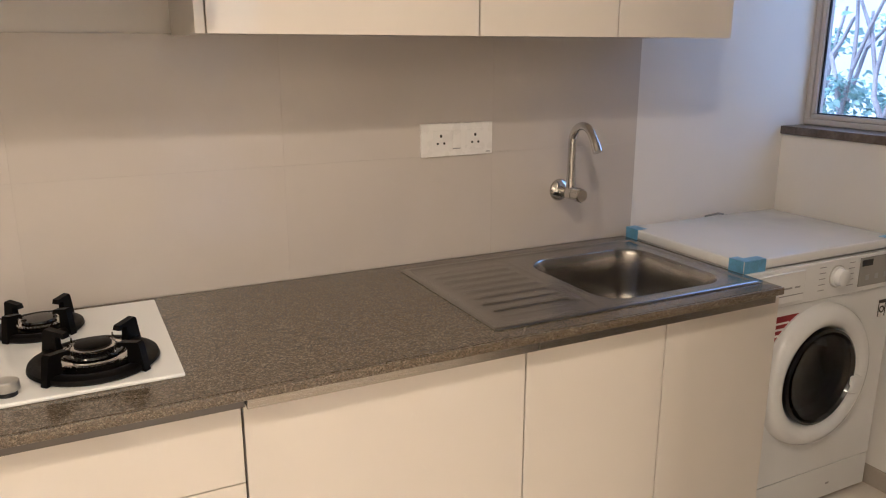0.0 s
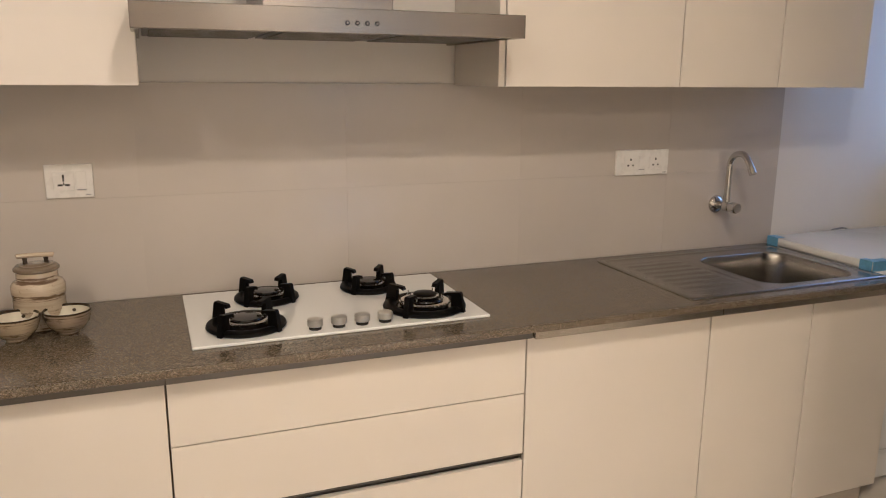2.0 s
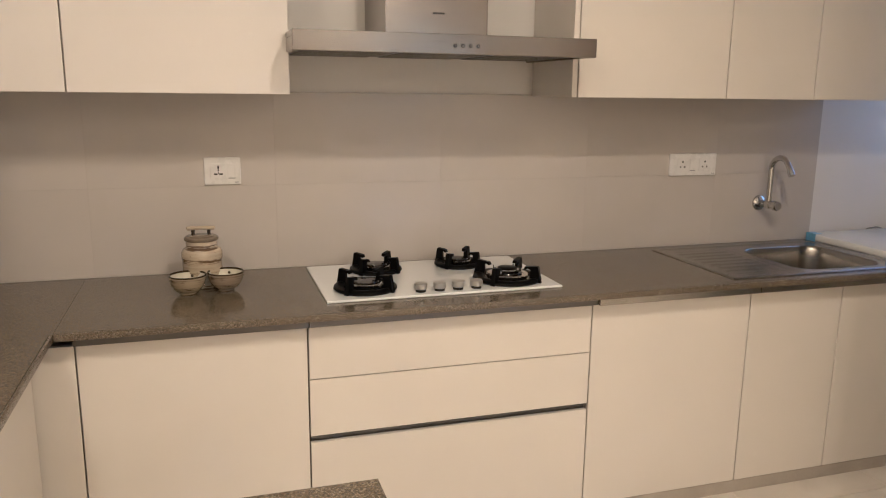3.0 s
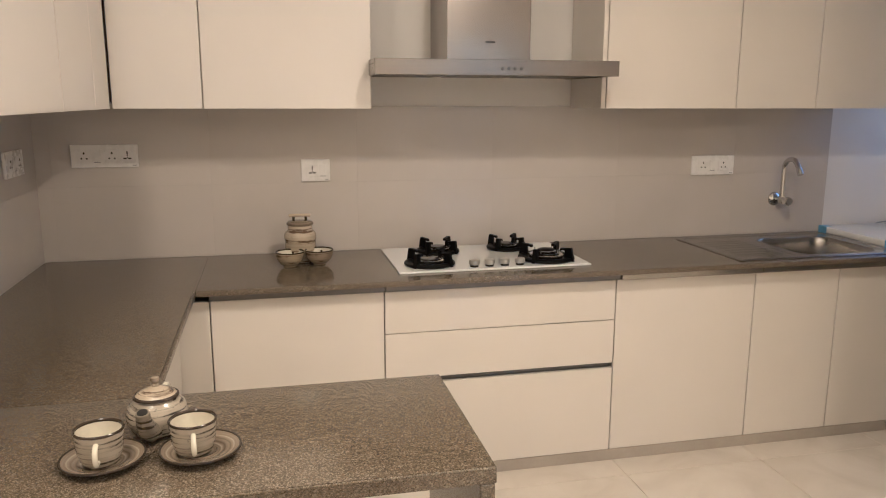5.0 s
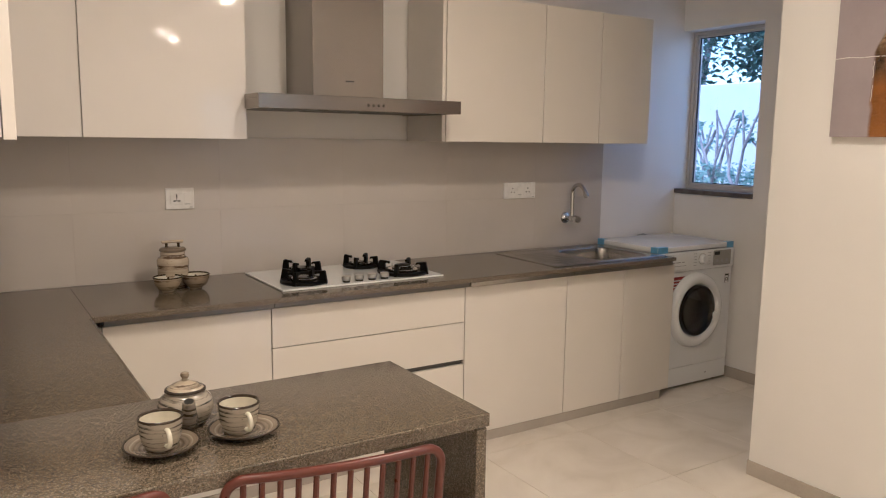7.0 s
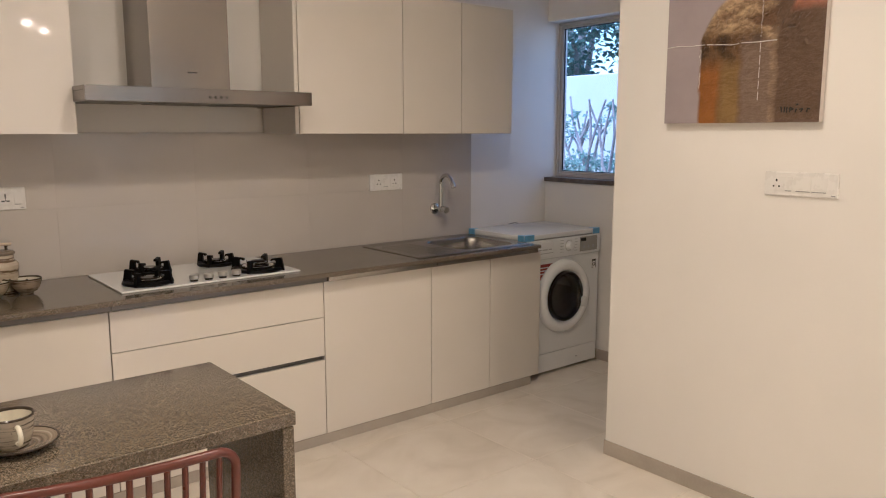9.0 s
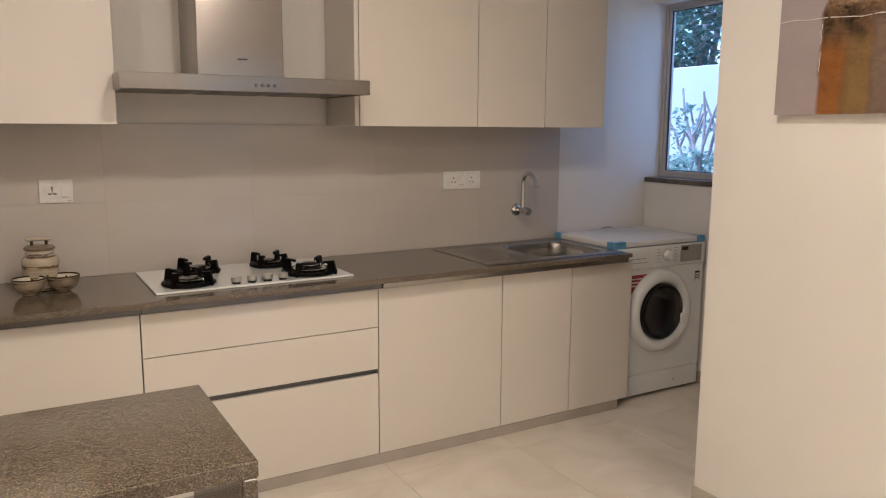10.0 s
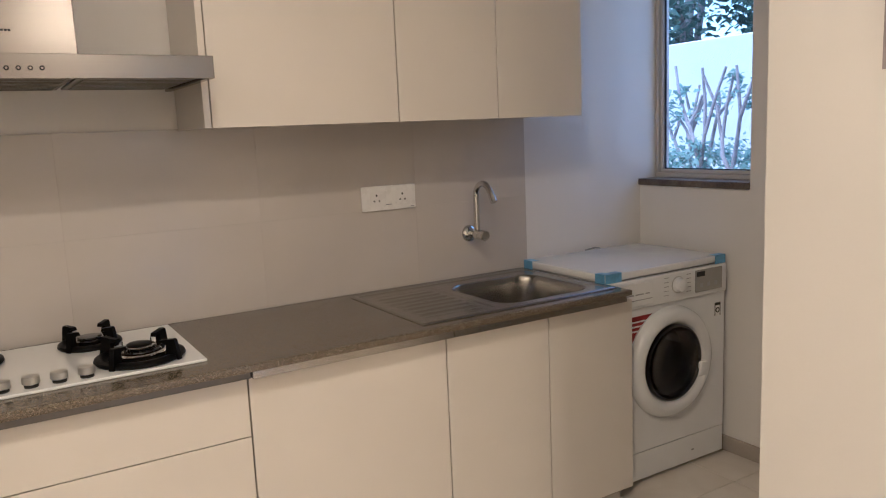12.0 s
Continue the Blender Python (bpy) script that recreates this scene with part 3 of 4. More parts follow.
            part("spark_pin", moved(lathe([(0, top + 0.006), (0.0022, top + 0.006), (0.0016, top + 0.020), (0, top + 0.021)], 8), pose(x + c * 0.74 * math.cos(a), y + c * 0.74 * math.sin(a), 0)), M_CHROME, o)


def support(r):
    bm = lathe([(r * 0.74, 0.0085), (r * 1.02, 0.0085), (r * 1.07, 0.013), (r * 1.05, 0.020), (r * 0.95, 0.0245), (r * 0.80, 0.022), (r * 0.73, 0.014)], 52)
    for k in range(4):
        arm = bmesh.new()
        outline = [(r * 1.12, 0.009), (r * 1.03, 0.060), (r * 0.99, 0.064), (r * 0.60, 0.059), (r * 0.56, 0.050), (r * 0.61, 0.048), (r * 0.68, 0.053), (r * 0.78, 0.050), (r * 0.76, 0.012)]
        left = [arm.verts.new((x, -0.0072, z)) for x, z in outline]
        right = [arm.verts.new((x, 0.0072, z)) for x, z in outline]
        arm.faces.new(left), arm.faces.new(right[::-1])
        for i in range(len(outline)):
            j = (i + 1) % len(outline)
            arm.faces.new((left[i], left[j], right[j], right[i]))
        bmesh.ops.recalc_face_normals(arm, faces=arm.faces[:])
        bm = joined(bm, moved(arm, pose(0, 0, 0, 0, 0, 90 * k)))
    return bm


burner(-0.160, 0.115, 0.085, 45)
burner(-0.245, -0.118, 0.094, 45)
burner(0.146, 0.130, 0.080, 45)
burner(0.240, -0.112, 0.108, 45, True)
for k in range(4):
    kn = part("knob", moved(lathe([(0, 0.0165), (0.018, 0.0165), (0.0205, 0.0185), (0.020, 0.033), (0.0175, 0.0355), (0, 0.0355)], 28), pose(-0.085 + k * 0.0615, -0.198, 0)), M_KNOB, hob, "satin silver control knob")
    part("knob_base", moved(lathe([(0, 0.0082), (0.016, 0.0082), (0.016, 0.0163), (0, 0.0163)], 24), pose(-0.085 + k * 0.0615, -0.198, 0)), M_DARK, kn)

# ---- sink and tap ----
SHX0, SHX1, SHY0, SHY1 = 0.535, 1.325, -0.568, -0.055
sink = thing("kitchen_sink", pose(0.93, -0.31, CT), "stainless steel inset sink with a ribbed draining board", "sink")


def sink_sheet():
    nx, ny = 190, 150
    xs, ys = np.linspace(SHX0, SHX1, nx), np.linspace(SHY0, SHY1, ny)
    X, Y = np.meshgrid(xs, ys, indexing="ij")

    def rounded(x0, x1, y0, y1, r):
        qx = np.abs(X - (x0 + x1) / 2) - (x1 - x0) / 2 + r
        qy = np.abs(Y - (y0 + y1) / 2) - (y1 - y0) / 2 + r
        return np.hypot(np.maximum(qx, 0), np.maximum(qy, 0)) + np.minimum(np.maximum(qx, qy), 0) - r

    def step(v, a, b):
        s = np.clip((v - a) / (b - a), 0, 1)
        return s * s * (3 - 2 * s)
    out = rounded(SHX0, SHX1, SHY0, SHY1, 0.012)
    Z = 0.0008 + 0.0045 * step(-out, 0.0, 0.006) - 0.003 * step(-out, 0.016, 0.026)
    board = rounded(0.565, 0.835, -0.535, -0.085, 0.03)
    Z -= 0.0012 * step(-board, -0.004, 0.008)
    ribs = rounded(0.585, 0.815, -0.50, -0.12, 0.01)
    Z += 0.0034 * step(-ribs, 0.0, 0.012) * (0.5 + 0.5 * np.cos(2 * math.pi * (Y + 0.12) / 0.0475)) ** 3
    bowl = rounded(SX0 + 0.004, SX1 - 0.004, SY0 + 0.004, SY1 - 0.004, 0.075)
    Z += 0.0015 * step(-bowl, -0.014, -0.006)
    Z -= 0.165 * (0.10 * step(-bowl, -0.006, 0.004) + 0.80 * step(-bowl, 0.0, 0.020) + 0.10 * step(-bowl, 0.015, 0.10))
    verts = np.stack([X - 0.93, Y + 0.31, Z], -1).reshape(-1, 3).tolist()
    faces = [(i * ny + j, (i + 1) * ny + j, (i + 1) * ny + j + 1, i * ny + j + 1) for i in range(nx - 1) for j in range(ny - 1)]
    me = bpy.data.meshes.new("basin_sheet")
    me.from_pydata(verts, [], faces)
    me.shade_smooth()
    me.materials.append(M_SINK)
    ob = new("basin_sheet", me)
    ob.parent = sink
    mod = ob.modifiers.new("thickness", "SOLIDIFY")
    mod.thickness, mod.offset = 0.0008, -1


sink_sheet()
waste = part("waste", moved(lathe([(0.012, -0.166), (0.030, -0.162), (0.042, -0.1605), (0.045, -0.1630), (0.045, -0.168), (0.012, -0.168)], 32), pose(0.137, -0.02, 0)), M_CHROME, sink, "round chrome waste outlet")
part("strainer", moved(lathe([(0, -0.1655), (0.020, -0.1645), (0.0215, -0.166), (0, -0.167)], 24), pose(0.137, -0.02, 0)), M_DARK, waste)

tap = thing("wall_tap", pose(1.085, 0, 0.988), "chrome wall-mounted swan-neck sink tap", "tap")
part("flange", moved(lathe([(0, 0), (0.034, 0), (0.034, 0.003), (0.028, 0.010), (0.017, 0.016), (0, 0.016)], 32), pose(0, 0, 0, 90)), M_CHROME, tap)
part("valve_body", moved(lathe([(0, 0.014), (0.015, 0.014), (0.0155, 0.045), (0.019, 0.05), (0.019, 0.074), (0.016, 0.08), (0, 0.08)], 28), pose(0, 0, 0, 90)), M_CHROME, tap)
part("handle", joined(moved(lathe([(0, 0.081), (0.018, 0.081), (0.0195, 0.086), (0.0195, 0.112), (0.017, 0.117), (0, 0.117)], 24), pose(0, 0, 0, 90)), *[moved(rbox(-0.0025, 0.0025, 0.018, 0.0215, 0.086, 0.112, 0.0008), pose(0, 0, 0, 90) @ pose(0, 0, 0, 0, 0, 60 * i)) for i in range(6)]), M_CHROME, tap)
neck = [(0, -0.058, 0.012), (0, -0.058, 0.08), (0, -0.058, 0.150)] + [(0, y, z) for y, z in arc(-0.108, 0.150, 0.050, 0, 150, 14)] + [(0, -0.1595, 0.1655), (0, -0.169, 0.149)]
part("spout", tube(neck, [0.0140] + [0.0120] * (len(neck) - 1), 14), M_CHROME, tap)
part("aerator", tube([(0, -0.1655, 0.155), (0, -0.178, 0.133)], 0.0140, 16), M_CHROME, tap)

# ---- sockets and switches ----
def pins(cx, cz, u, big=1.0):
    for dx, dz, rx, rz in ((0, 0.0115, 0.0034, 0.0046), (-0.010, -0.009, 0.0033, 0.0033), (0.010, -0.009, 0.0033, 0.0033)):
        part("pin_hole", moved(lathe([(0, 0), (rx, 0), (rx, 0.0008), (0, 0.0008)], 12, 1.0, rz / rx), pose(cx + dx * big, -0.0118, cz + dz * big, 90)), M_DARK, u)


def socket_plate(m, w, h, items, label):
    """items: (kind, x) along the plate, x from its middle."""
    u = thing("wall_socket", m, label, "socket", "wall sockets")
    part("plate", rbox(-w / 2, w / 2, -0.0095, 0.0, -h / 2, h / 2, 0.0025), M_WHITE, u)
    for kind, x in items:
        half = 0.026 if kind != "switch" else 0.0125
        m1 = part("module" if kind != "switch" else "switch", rbox(x - half, x + half, -0.0118, -0.0097, -0.026, 0.026, 0.001), M_WHITE, u)
        if kind == "socket":
            pins(x, 0, m1)
        elif kind == "universal":
            for dx, dz, a, b in ((0, 0.013, 0.0025, 0.0055), (0, 0.003, 0.0022, 0.003), (-0.009, -0.010, 0.006, 0.0026), (0.009, -0.010, 0.006, 0.0026), (0, -0.006, 0.0015, 0.003)):
                part("pin_hole", rbox(x + dx - a, x + dx + a, -0.0126, -0.0119, dz - b, dz + b, 0), M_DARK, m1)
        else:
            part("rocker_edge", rbox(x - half + 0.001, x + half - 0.001, -0.0126, -0.0119, -0.0255, -0.0225, 0), M_GREYPL, m1)
    part("maker_mark", rbox(w / 2 - 0.022, w / 2 - 0.008, -0.0100, -0.0094, -h / 2 + 0.006, -h / 2 + 0.009, 0), M_GREYPL, u)
    return u


socket_plate(pose(0.734, 0, 1.158), 0.222, 0.090, [("socket", -0.052), ("switch", -0.004), ("socket", 0.054)], "white plastic double socket plate with a switch between")
socket_plate(pose(-1.126, 0, 1.167), 0.120, 0.092, [("universal", -0.014), ("switch", 0.030)], "white plastic single universal socket with a switch")
socket_plate(pose(-1.949, 0, 1.238), 0.250, 0.090, [("socket", -0.075), ("switch", -0.028), ("socket", 0.028), ("universal", 0.085)], "white plastic long socket plate near the corner")
socket_plate(pose(XL, -0.277, 1.233, 0, 0, 90), 0.205, 0.092, [("socket", -0.050), ("switch", 0.0), ("socket", 0.05)], "white plastic double socket plate on the side wall")
socket_plate(pose(XP, -2.250, 1.254, 0, 0, -90), 0.256, 0.082, [("socket", -0.083), ("switch", -0.040), ("module", 0.012), ("module", 0.066)], "white plastic socket and switch plate under the painting")

# ---- washing machine ----
wm = thing("washing_machine", pose(1.6695, -0.49, 0), "white front-loading washing machine with blue transit tape on its lid", "washing machine")
W2, WD = 0.3275, 0.480
RC = (0.008, 0.464)


def holed_panel(x0, x1, y0, y1, z0, z1, cx, cz, r):
    """An upright sheet with a round hole through it."""
    bm = bmesh.new()
    angles = [2 * math.pi * k / 64 for k in range(64)] + [math.atan2(z - cz, x - cx) % (2 * math.pi) for x in (x0, x1) for z in (z0, z1)]
    rings = []
    for y in (y0, y1):
        inner, outer = [], []
        for a in sorted(angles):
            c, d = math.cos(a), math.sin(a)
            reach = min(((x1 if c > 0 else x0) - cx) / c if abs(c) > 1e-6 else 9.0, ((z1 if d > 0 else z0) - cz) / d if abs(d) > 1e-6 else 9.0)
            inner.append(bm.verts.new((cx + r * c, y, cz + r * d)))
            outer.append(bm.verts.new((cx + reach * c, y, cz + reach * d)))
        rings.append((inner, outer))
    (i0, o0), (i1, o1) = rings
    n = len(i0)
    for k in range(n):
        j = (k + 1) % n
        for q in ((i0[k], i0[j], o0[j], o0[k]), (o1[k], o1[j], i1[j], i1[k]), (i1[k], i1[j], i0[j], i0[k]), (o0[k], o0[j], o1[j], o1[k])):
            bm.faces.new(q)
    bmesh.ops.recalc_face_normals(bm, faces=bm.faces[:])
    return bm


part("body", joined(rbox(-W2, -W2 + 0.012, 0.004, WD, 0.014, 0.818, 0.004, 3), rbox(W2 - 0.012, W2, 0.004, WD, 0.014, 0.818, 0.004, 3), rbox(-W2 + 0.0125, W2 - 0.0125, WD - 0.012, WD, 0.016, 0.816, 0), rbox(-W2 + 0.0125, W2 - 0.0125, 0.005, WD - 0.0125, 0.016, 0.026, 0), rbox(-W2 + 0.0125, W2 - 0.0125, 0.005, WD - 0.0125, 0.806, 0.816, 0)), M_APPL, wm)
part("lid", rbox(-W2, W2, 0.0, WD, 0.8195, 0.850, 0.008, 3), M_APPL, wm)
part("fascia", rbox(-W2, W2, -0.012, 0.0035, 0.702, 0.817, 0.006, 3), M_APPL, wm)
part("kick_panel", rbox(-W2 + 0.001, W2 - 0.001, -0.001, 0.0035, 0.018, 0.128, 0.002), M_APPL, wm)
part("front_panel", holed_panel(-W2 + 0.001, W2 - 0.001, -0.001, 0.0035, 0.131, 0.700, RC[0], RC[1], 0.150), M_APPL, wm)
part("filter_mark", rbox(0.135, 0.150, -0.002, -0.0012, 0.062, 0.068, 0), M_GREYPL, wm)
for fx in (-0.26, 0.26):
    for fy in (0.05, 0.43):
        part("foot", moved(lathe([(0, 0), (0.022, 0), (0.022, 0.008), (0.012, 0.0135), (0, 0.0135)], 20), pose(fx, fy, 0)), M_GASKET, wm)
rot = pose(RC[0], 0, RC[1], 90)
hatch = part("hatch", moved(lathe([(0.150, 0.006), (0.156, 0.022), (0.170, 0.036), (0.188, 0.040), (0.206, 0.034), (0.219, 0.018), (0.223, 0.0015), (0.150, 0.0015)], 64), rot), M_APPL, wm, "round white hatch rim")
part("hatch_glass", moved(lathe([(0, -0.048), (0.05, -0.044), (0.10, -0.028), (0.135, -0.004), (0.1495, 0.020), (0.1495, 0.014), (0.133, -0.010), (0.098, -0.034), (0.05, -0.050), (0, -0.054)], 56), rot @ pose(0, 0, 0.004)), M_PORT, hatch, "dark bowl-shaped hatch glass")
part("glass_surround", moved(lathe([(0.1345, 0.0025), (0.1498, 0.0025), (0.1498, 0.030), (0.142, 0.034), (0.137, 0.024)], 56), rot), M_GLOSSBLACK, hatch)
drum = part("drum", moved(lathe([(0.140, -0.060), (0.236, -0.062), (0.240, -0.070), (0.240, -0.330), (0.225, -0.345), (0.06, -0.350), (0, -0.350)], 48), rot), M_SINK, wm, "steel drum")
part("door_seal", moved(lathe([(0.149, -0.006), (0.140, -0.012), (0.128, -0.030), (0.132, -0.055), (0.146, -0.060), (0.150, -0.030)], 48), rot), M_GASKET, wm, "grey rubber door seal")
for k in range(3):
    part("lifter", moved(rbox(-0.018, 0.018, 0.180, 0.238, -0.325, -0.075, 0.012, 3), rot @ pose(0, 0, 0, 0, 0, 40 + 120 * k)), M_GREYPL, drum)
part("handle_recess", moved(rbox(0.138, 0.190, -0.0405, -0.020, -0.055, 0.008, 0.010, 3), pose(RC[0], 0, RC[1], 0, 10)), M_APPL, hatch)
for hz in (0.04, -0.05):
    part("hinge", rbox(RC[0] - 0.231, RC[0] - 0.2215, -0.012, -0.0015, RC[1] + hz - 0.009, RC[1] + hz + 0.009, 0.002), M_DARK, hatch)
dial = part("programme_dial", moved(lathe([(0, 0.0), (0.030, 0.0), (0.030, 0.006), (0.0255, 0.0085), (0.0245, 0.026), (0.021, 0.029), (0, 0.029)], 36), pose(0.0395, -0.0122, 0.767, 90)), M_APPL, wm, "white programme dial")
part("dial_ring", moved(lathe([(0.0302, 0), (0.0335, 0), (0.0335, 0.003), (0.0302, 0.003)], 36), pose(0.0395, -0.0122, 0.767, 90)), M_KNOB, dial)
for side in (-1, 1):
    for k in range(5):
        part("programme_mark", rbox(0.0395 + side * 0.062 - 0.013, 0.0395 + side * 0.062 + 0.013, -0.0127, -0.0122, 0.731 + k * 0.017, 0.7335 + k * 0.017, 0), M_GREYPL, wm)
disp = part("display", rbox(0.137, 0.295, -0.0145, -0.0122, 0.720, 0.808, 0.002), M_LCD, wm, "grey control display")
part("digits_window", rbox(0.145, 0.191, -0.0155, -0.0147, 0.782, 0.801, 0), M_GLOSSBLACK, disp)
for k in range(3):
    part("touch_key", rbox(0.165 + k * 0.042, 0.181 + k * 0.042, -0.0153, -0.0147, 0.738, 0.754, 0), M_GREYPL, disp)
drawer = part("detergent_drawer", rbox(-0.298, -0.098, -0.0175, -0.0124, 0.715, 0.806, 0.003), M_APPL, wm)
part("drawer_grip", rbox(-0.292, -0.104, -0.0182, -0.0177, 0.737, 0.740, 0), M_GREYPL, drawer)
for k, (a, b) in enumerate(((-0.235, -0.200), (-0.192, -0.150), (-0.140, -0.118))):
    part("lettering_bar", rbox(a, b, -0.0181, -0.0177, 0.757, 0.762, 0), M_GREYPL, drawer)
sticker = bmesh.new()
edge = [(-0.2625, 0.672), (-0.085, 0.672)] + [(RC[0] + x, RC[1] + z) for x, z in arc(0, 0, 0.229, 118, 152, 8)] + [(-0.2625, 0.560)]
sheet = [[sticker.verts.new((x, y, z)) for x, z in edge] for y in (-0.0022, -0.0012)]
sticker.faces.new(sheet[0]), sticker.faces.new(sheet[1][::-1])
for k in range(len(edge)):
    j = (k + 1) % len(edge)
    sticker.faces.new((sheet[0][k], sheet[1][k], sheet[1][j], sheet[0][j]))
bmesh.ops.recalc_face_normals(sticker, faces=sticker.faces[:])
red = part("red_sticker", sticker, M_RED, wm, "red promotional sticker")
for k in range(3):
    part("sticker_text", rbox(-0.205, -0.150 + 0.012 * k, -0.0030, -0.0023, 0.612 + k * 0.018, 0.618 + k * 0.018, 0), M_WHITE, red)
st = part("round_mark_sticker", rbox(0.264, 0.305, -0.0022, -0.0012, 0.600, 0.660, 0), M_WHITE, wm)
part("mark_frame", joined(rbox(0.267, 0.302, -0.003, -0.0023, 0.646, 0.657, 0), rbox(0.267, 0.271, -0.003, -0.0023, 0.603, 0.645, 0), rbox(0.298, 0.302, -0.003, -0.0023, 0.603, 0.645, 0)), M_INK, st)
part("mark_ring", moved(lathe([(0.007, 0), (0.0115, 0), (0.0115, 0.0008), (0.007, 0.0008)], 20), pose(0.2845, -0.0024, 0.626, 90)), M_INK, st)


def tape(x0, x1, y0, y1):
    """Strip folded over the edge of the lid."""
    part("transit_tape", joined(rbox(x0, x1, y0, y1, 0.8504, 0.8514, 0.0003), rbox(x0, x1, y0 - 0.0012, y0 - 0.0002, 0.812, 0.8512, 0.0003)), M_TAPE, wm, "blue transit tape")


tape(-W2 + 0.002, -W2 + 0.082, -0.0008, 0.030)
tape(W2 - 0.060, W2 + 0.002, -0.0008, 0.030)
part("transit_tape", joined(rbox(-W2 - 0.0012, -W2 - 0.0002, 0.42, 0.475, 0.812, 0.8512, 0.0003), rbox(-W2 - 0.001, -W2 + 0.035, 0.42, 0.475, 0.8504, 0.8514, 0.0003)), M_TAPE, wm, "blue transit tape")
part("transit_tape", joined(rbox(-W2 - 0.0012, -W2 - 0.0002, 0.0, 0.05, 0.812, 0.8512, 0.0003), rbox(-W2 - 0.001, -W2 + 0.03, 0.0305, 0.05, 0.8504, 0.8514, 0.0003)), M_TAPE, wm, "blue transit tape")
hose = tube([(0.10, 0.49, 0.812), (0.10, 0.484, 0.850), (0.06, 0.470, 0.858), (0.02, 0.484, 0.850), (0.02, 0.49, 0.812)], 0.004, 8)
part("hose", hose, M_GREYPL, wm)

# ---- stoneware ----
def bowl_shape(r, h, foot):
    return lathe([(0, 0.004), (foot - 0.004, 0.004), (foot - 0.003, 0), (foot, 0), (foot + 0.001, 0.007), (r * 0.66, h * 0.20), (r * 0.86, h * 0.44), (r * 0.965, h * 0.72), (r, h - 0.004)], 44)


def small_bowl(m, outer, label):
    u = thing("small_bowl", m, label, "bowl", "small bowls")
    r, h = 0.056, 0.062
    part("outside", bowl_shape(r, h, 0.024), outer, u)
    part("inside", lathe([(r - 0.004, h - 0.005), (r * 0.90, h * 0.72), (r * 0.80, h * 0.44), (r * 0.58, h * 0.22), (0.018, 0.010), (0, 0.008)], 44), M_CREAM, u, "cream glazed inside")
    part("rim", lathe([(r, h - 0.0045), (r + 0.0008, h - 0.002), (r - 0.0015, h), (r - 0.0042, h - 0.002), (r - 0.0042, h - 0.0055)], 44), M_RIM, u, "dark brown glazed rim")
    part("glaze_dot", moved(lathe([(0, 0), (0.0045, 0), (0.003, 0.0012), (0, 0.0015)], 12), pose(0.012, 0.044, 0.046, 62)), M_RIM, u)
    return u


small_bowl(pose(-1.250, -0.285, CT), M_BOWLC, "small cream banded stoneware bowl on the worktop")
small_bowl(pose(-1.137, -0.268, CT), M_BOWLG, "small grey banded stoneware bowl on the worktop")

jar = thing("storage_jar", pose(-1.205, -0.187, CT), "cream banded stoneware storage jar with a lid", "jar")
part("body", lathe([(0, 0.003), (0.050, 0.003), (0.052, 0), (0.056, 0.002), (0.060, 0.020), (0.0595, 0.045), (0.0615, 0.052), (0.0615, 0.085), (0.0635, 0.092), (0.0635, 0.112), (0.058, 0.122), (0.049, 0.128), (0.048, 0.148), (0.0, 0.148)], 48), M_JAR, jar)
lid = part("lid", lathe([(0, 0.1485), (0.050, 0.1485), (0.0535, 0.152), (0.0535, 0.157), (0.046, 0.164), (0.020, 0.168), (0, 0.168)], 44), M_SAUCER, jar, "grey-brown glazed lid")
for hx in (-0.024, 0.024):
    part("handle_post", moved(lathe([(0, 0.164), (0.0065, 0.164), (0.005, 0.172), (0.006, 0.182), (0, 0.182)], 14), pose(hx, 0, 0)), M_RIM, lid)
part("handle_bar", tube([(-0.043, 0, 0.186), (-0.041, 0, 0.187), (0, 0, 0.188), (0.041, 0, 0.187), (0.043, 0, 0.186)], [0.004, 0.0065, 0.0062, 0.0065, 0.004], 12), M_JAR, lid, "cream handle bar with brown stripe")

M_SPOUT = make_pottery("dark_streaked_stoneware", (0.26, 0.225, 0.17), (0.045, 0.034, 0.022), 500.0, -0.2)
pot = thing("teapot", pose(-1.546, -1.765, CT + 0.0005), "banded grey-brown stoneware teapot with a lid", "teapot")
part("body", lathe([(0, 0.004), (0.034, 0.004), (0.036, 0), (0.040, 0.002), (0.050, 0.014), (0.0575, 0.032), (0.058, 0.045), (0.053, 0.060), (0.042, 0.070), (0.038, 0.074), (0, 0.074)], 48), M_POT, pot)
plid = part("lid", lathe([(0, 0.0745), (0.0385, 0.0745), (0.041, 0.077), (0.038, 0.081), (0.028, 0.088), (0.014, 0.094), (0.009, 0.096), (0, 0.096)], 44), M_LID, pot, "banded lid with a dark rim")
part("lid_rim", lathe([(0.0412, 0.0752), (0.0432, 0.076), (0.0425, 0.079), (0.0388, 0.0812)], 44), M_RIM, plid)
part("lid_knob", lathe([(0, 0.096), (0.007, 0.0962), (0.0055, 0.101), (0.0095, 0.107), (0.0085, 0.113), (0, 0.116)], 24), M_SAUCER, plid)
sp = [(0.044, 0, 0.024), (0.066, 0, 0.036), (0.078, 0, 0.056), (0.084, 0, 0.076)]
part("spout", moved(tube(sp, [0.023, 0.019, 0.0145, 0.0125], 16), pose(0, 0, 0, 0, 0, -99)), M_SPOUT, pot, "dark streaked spout")
part("spout_mouth", moved(lathe([(0, 0), (0.0095, 0), (0.0095, 0.0012), (0, 0.0012)], 16), pose(0, 0, 0, 0, 0, -99) @ pose(0.0842, 0, 0.0762, 0, 16)), M_DARK, pot)
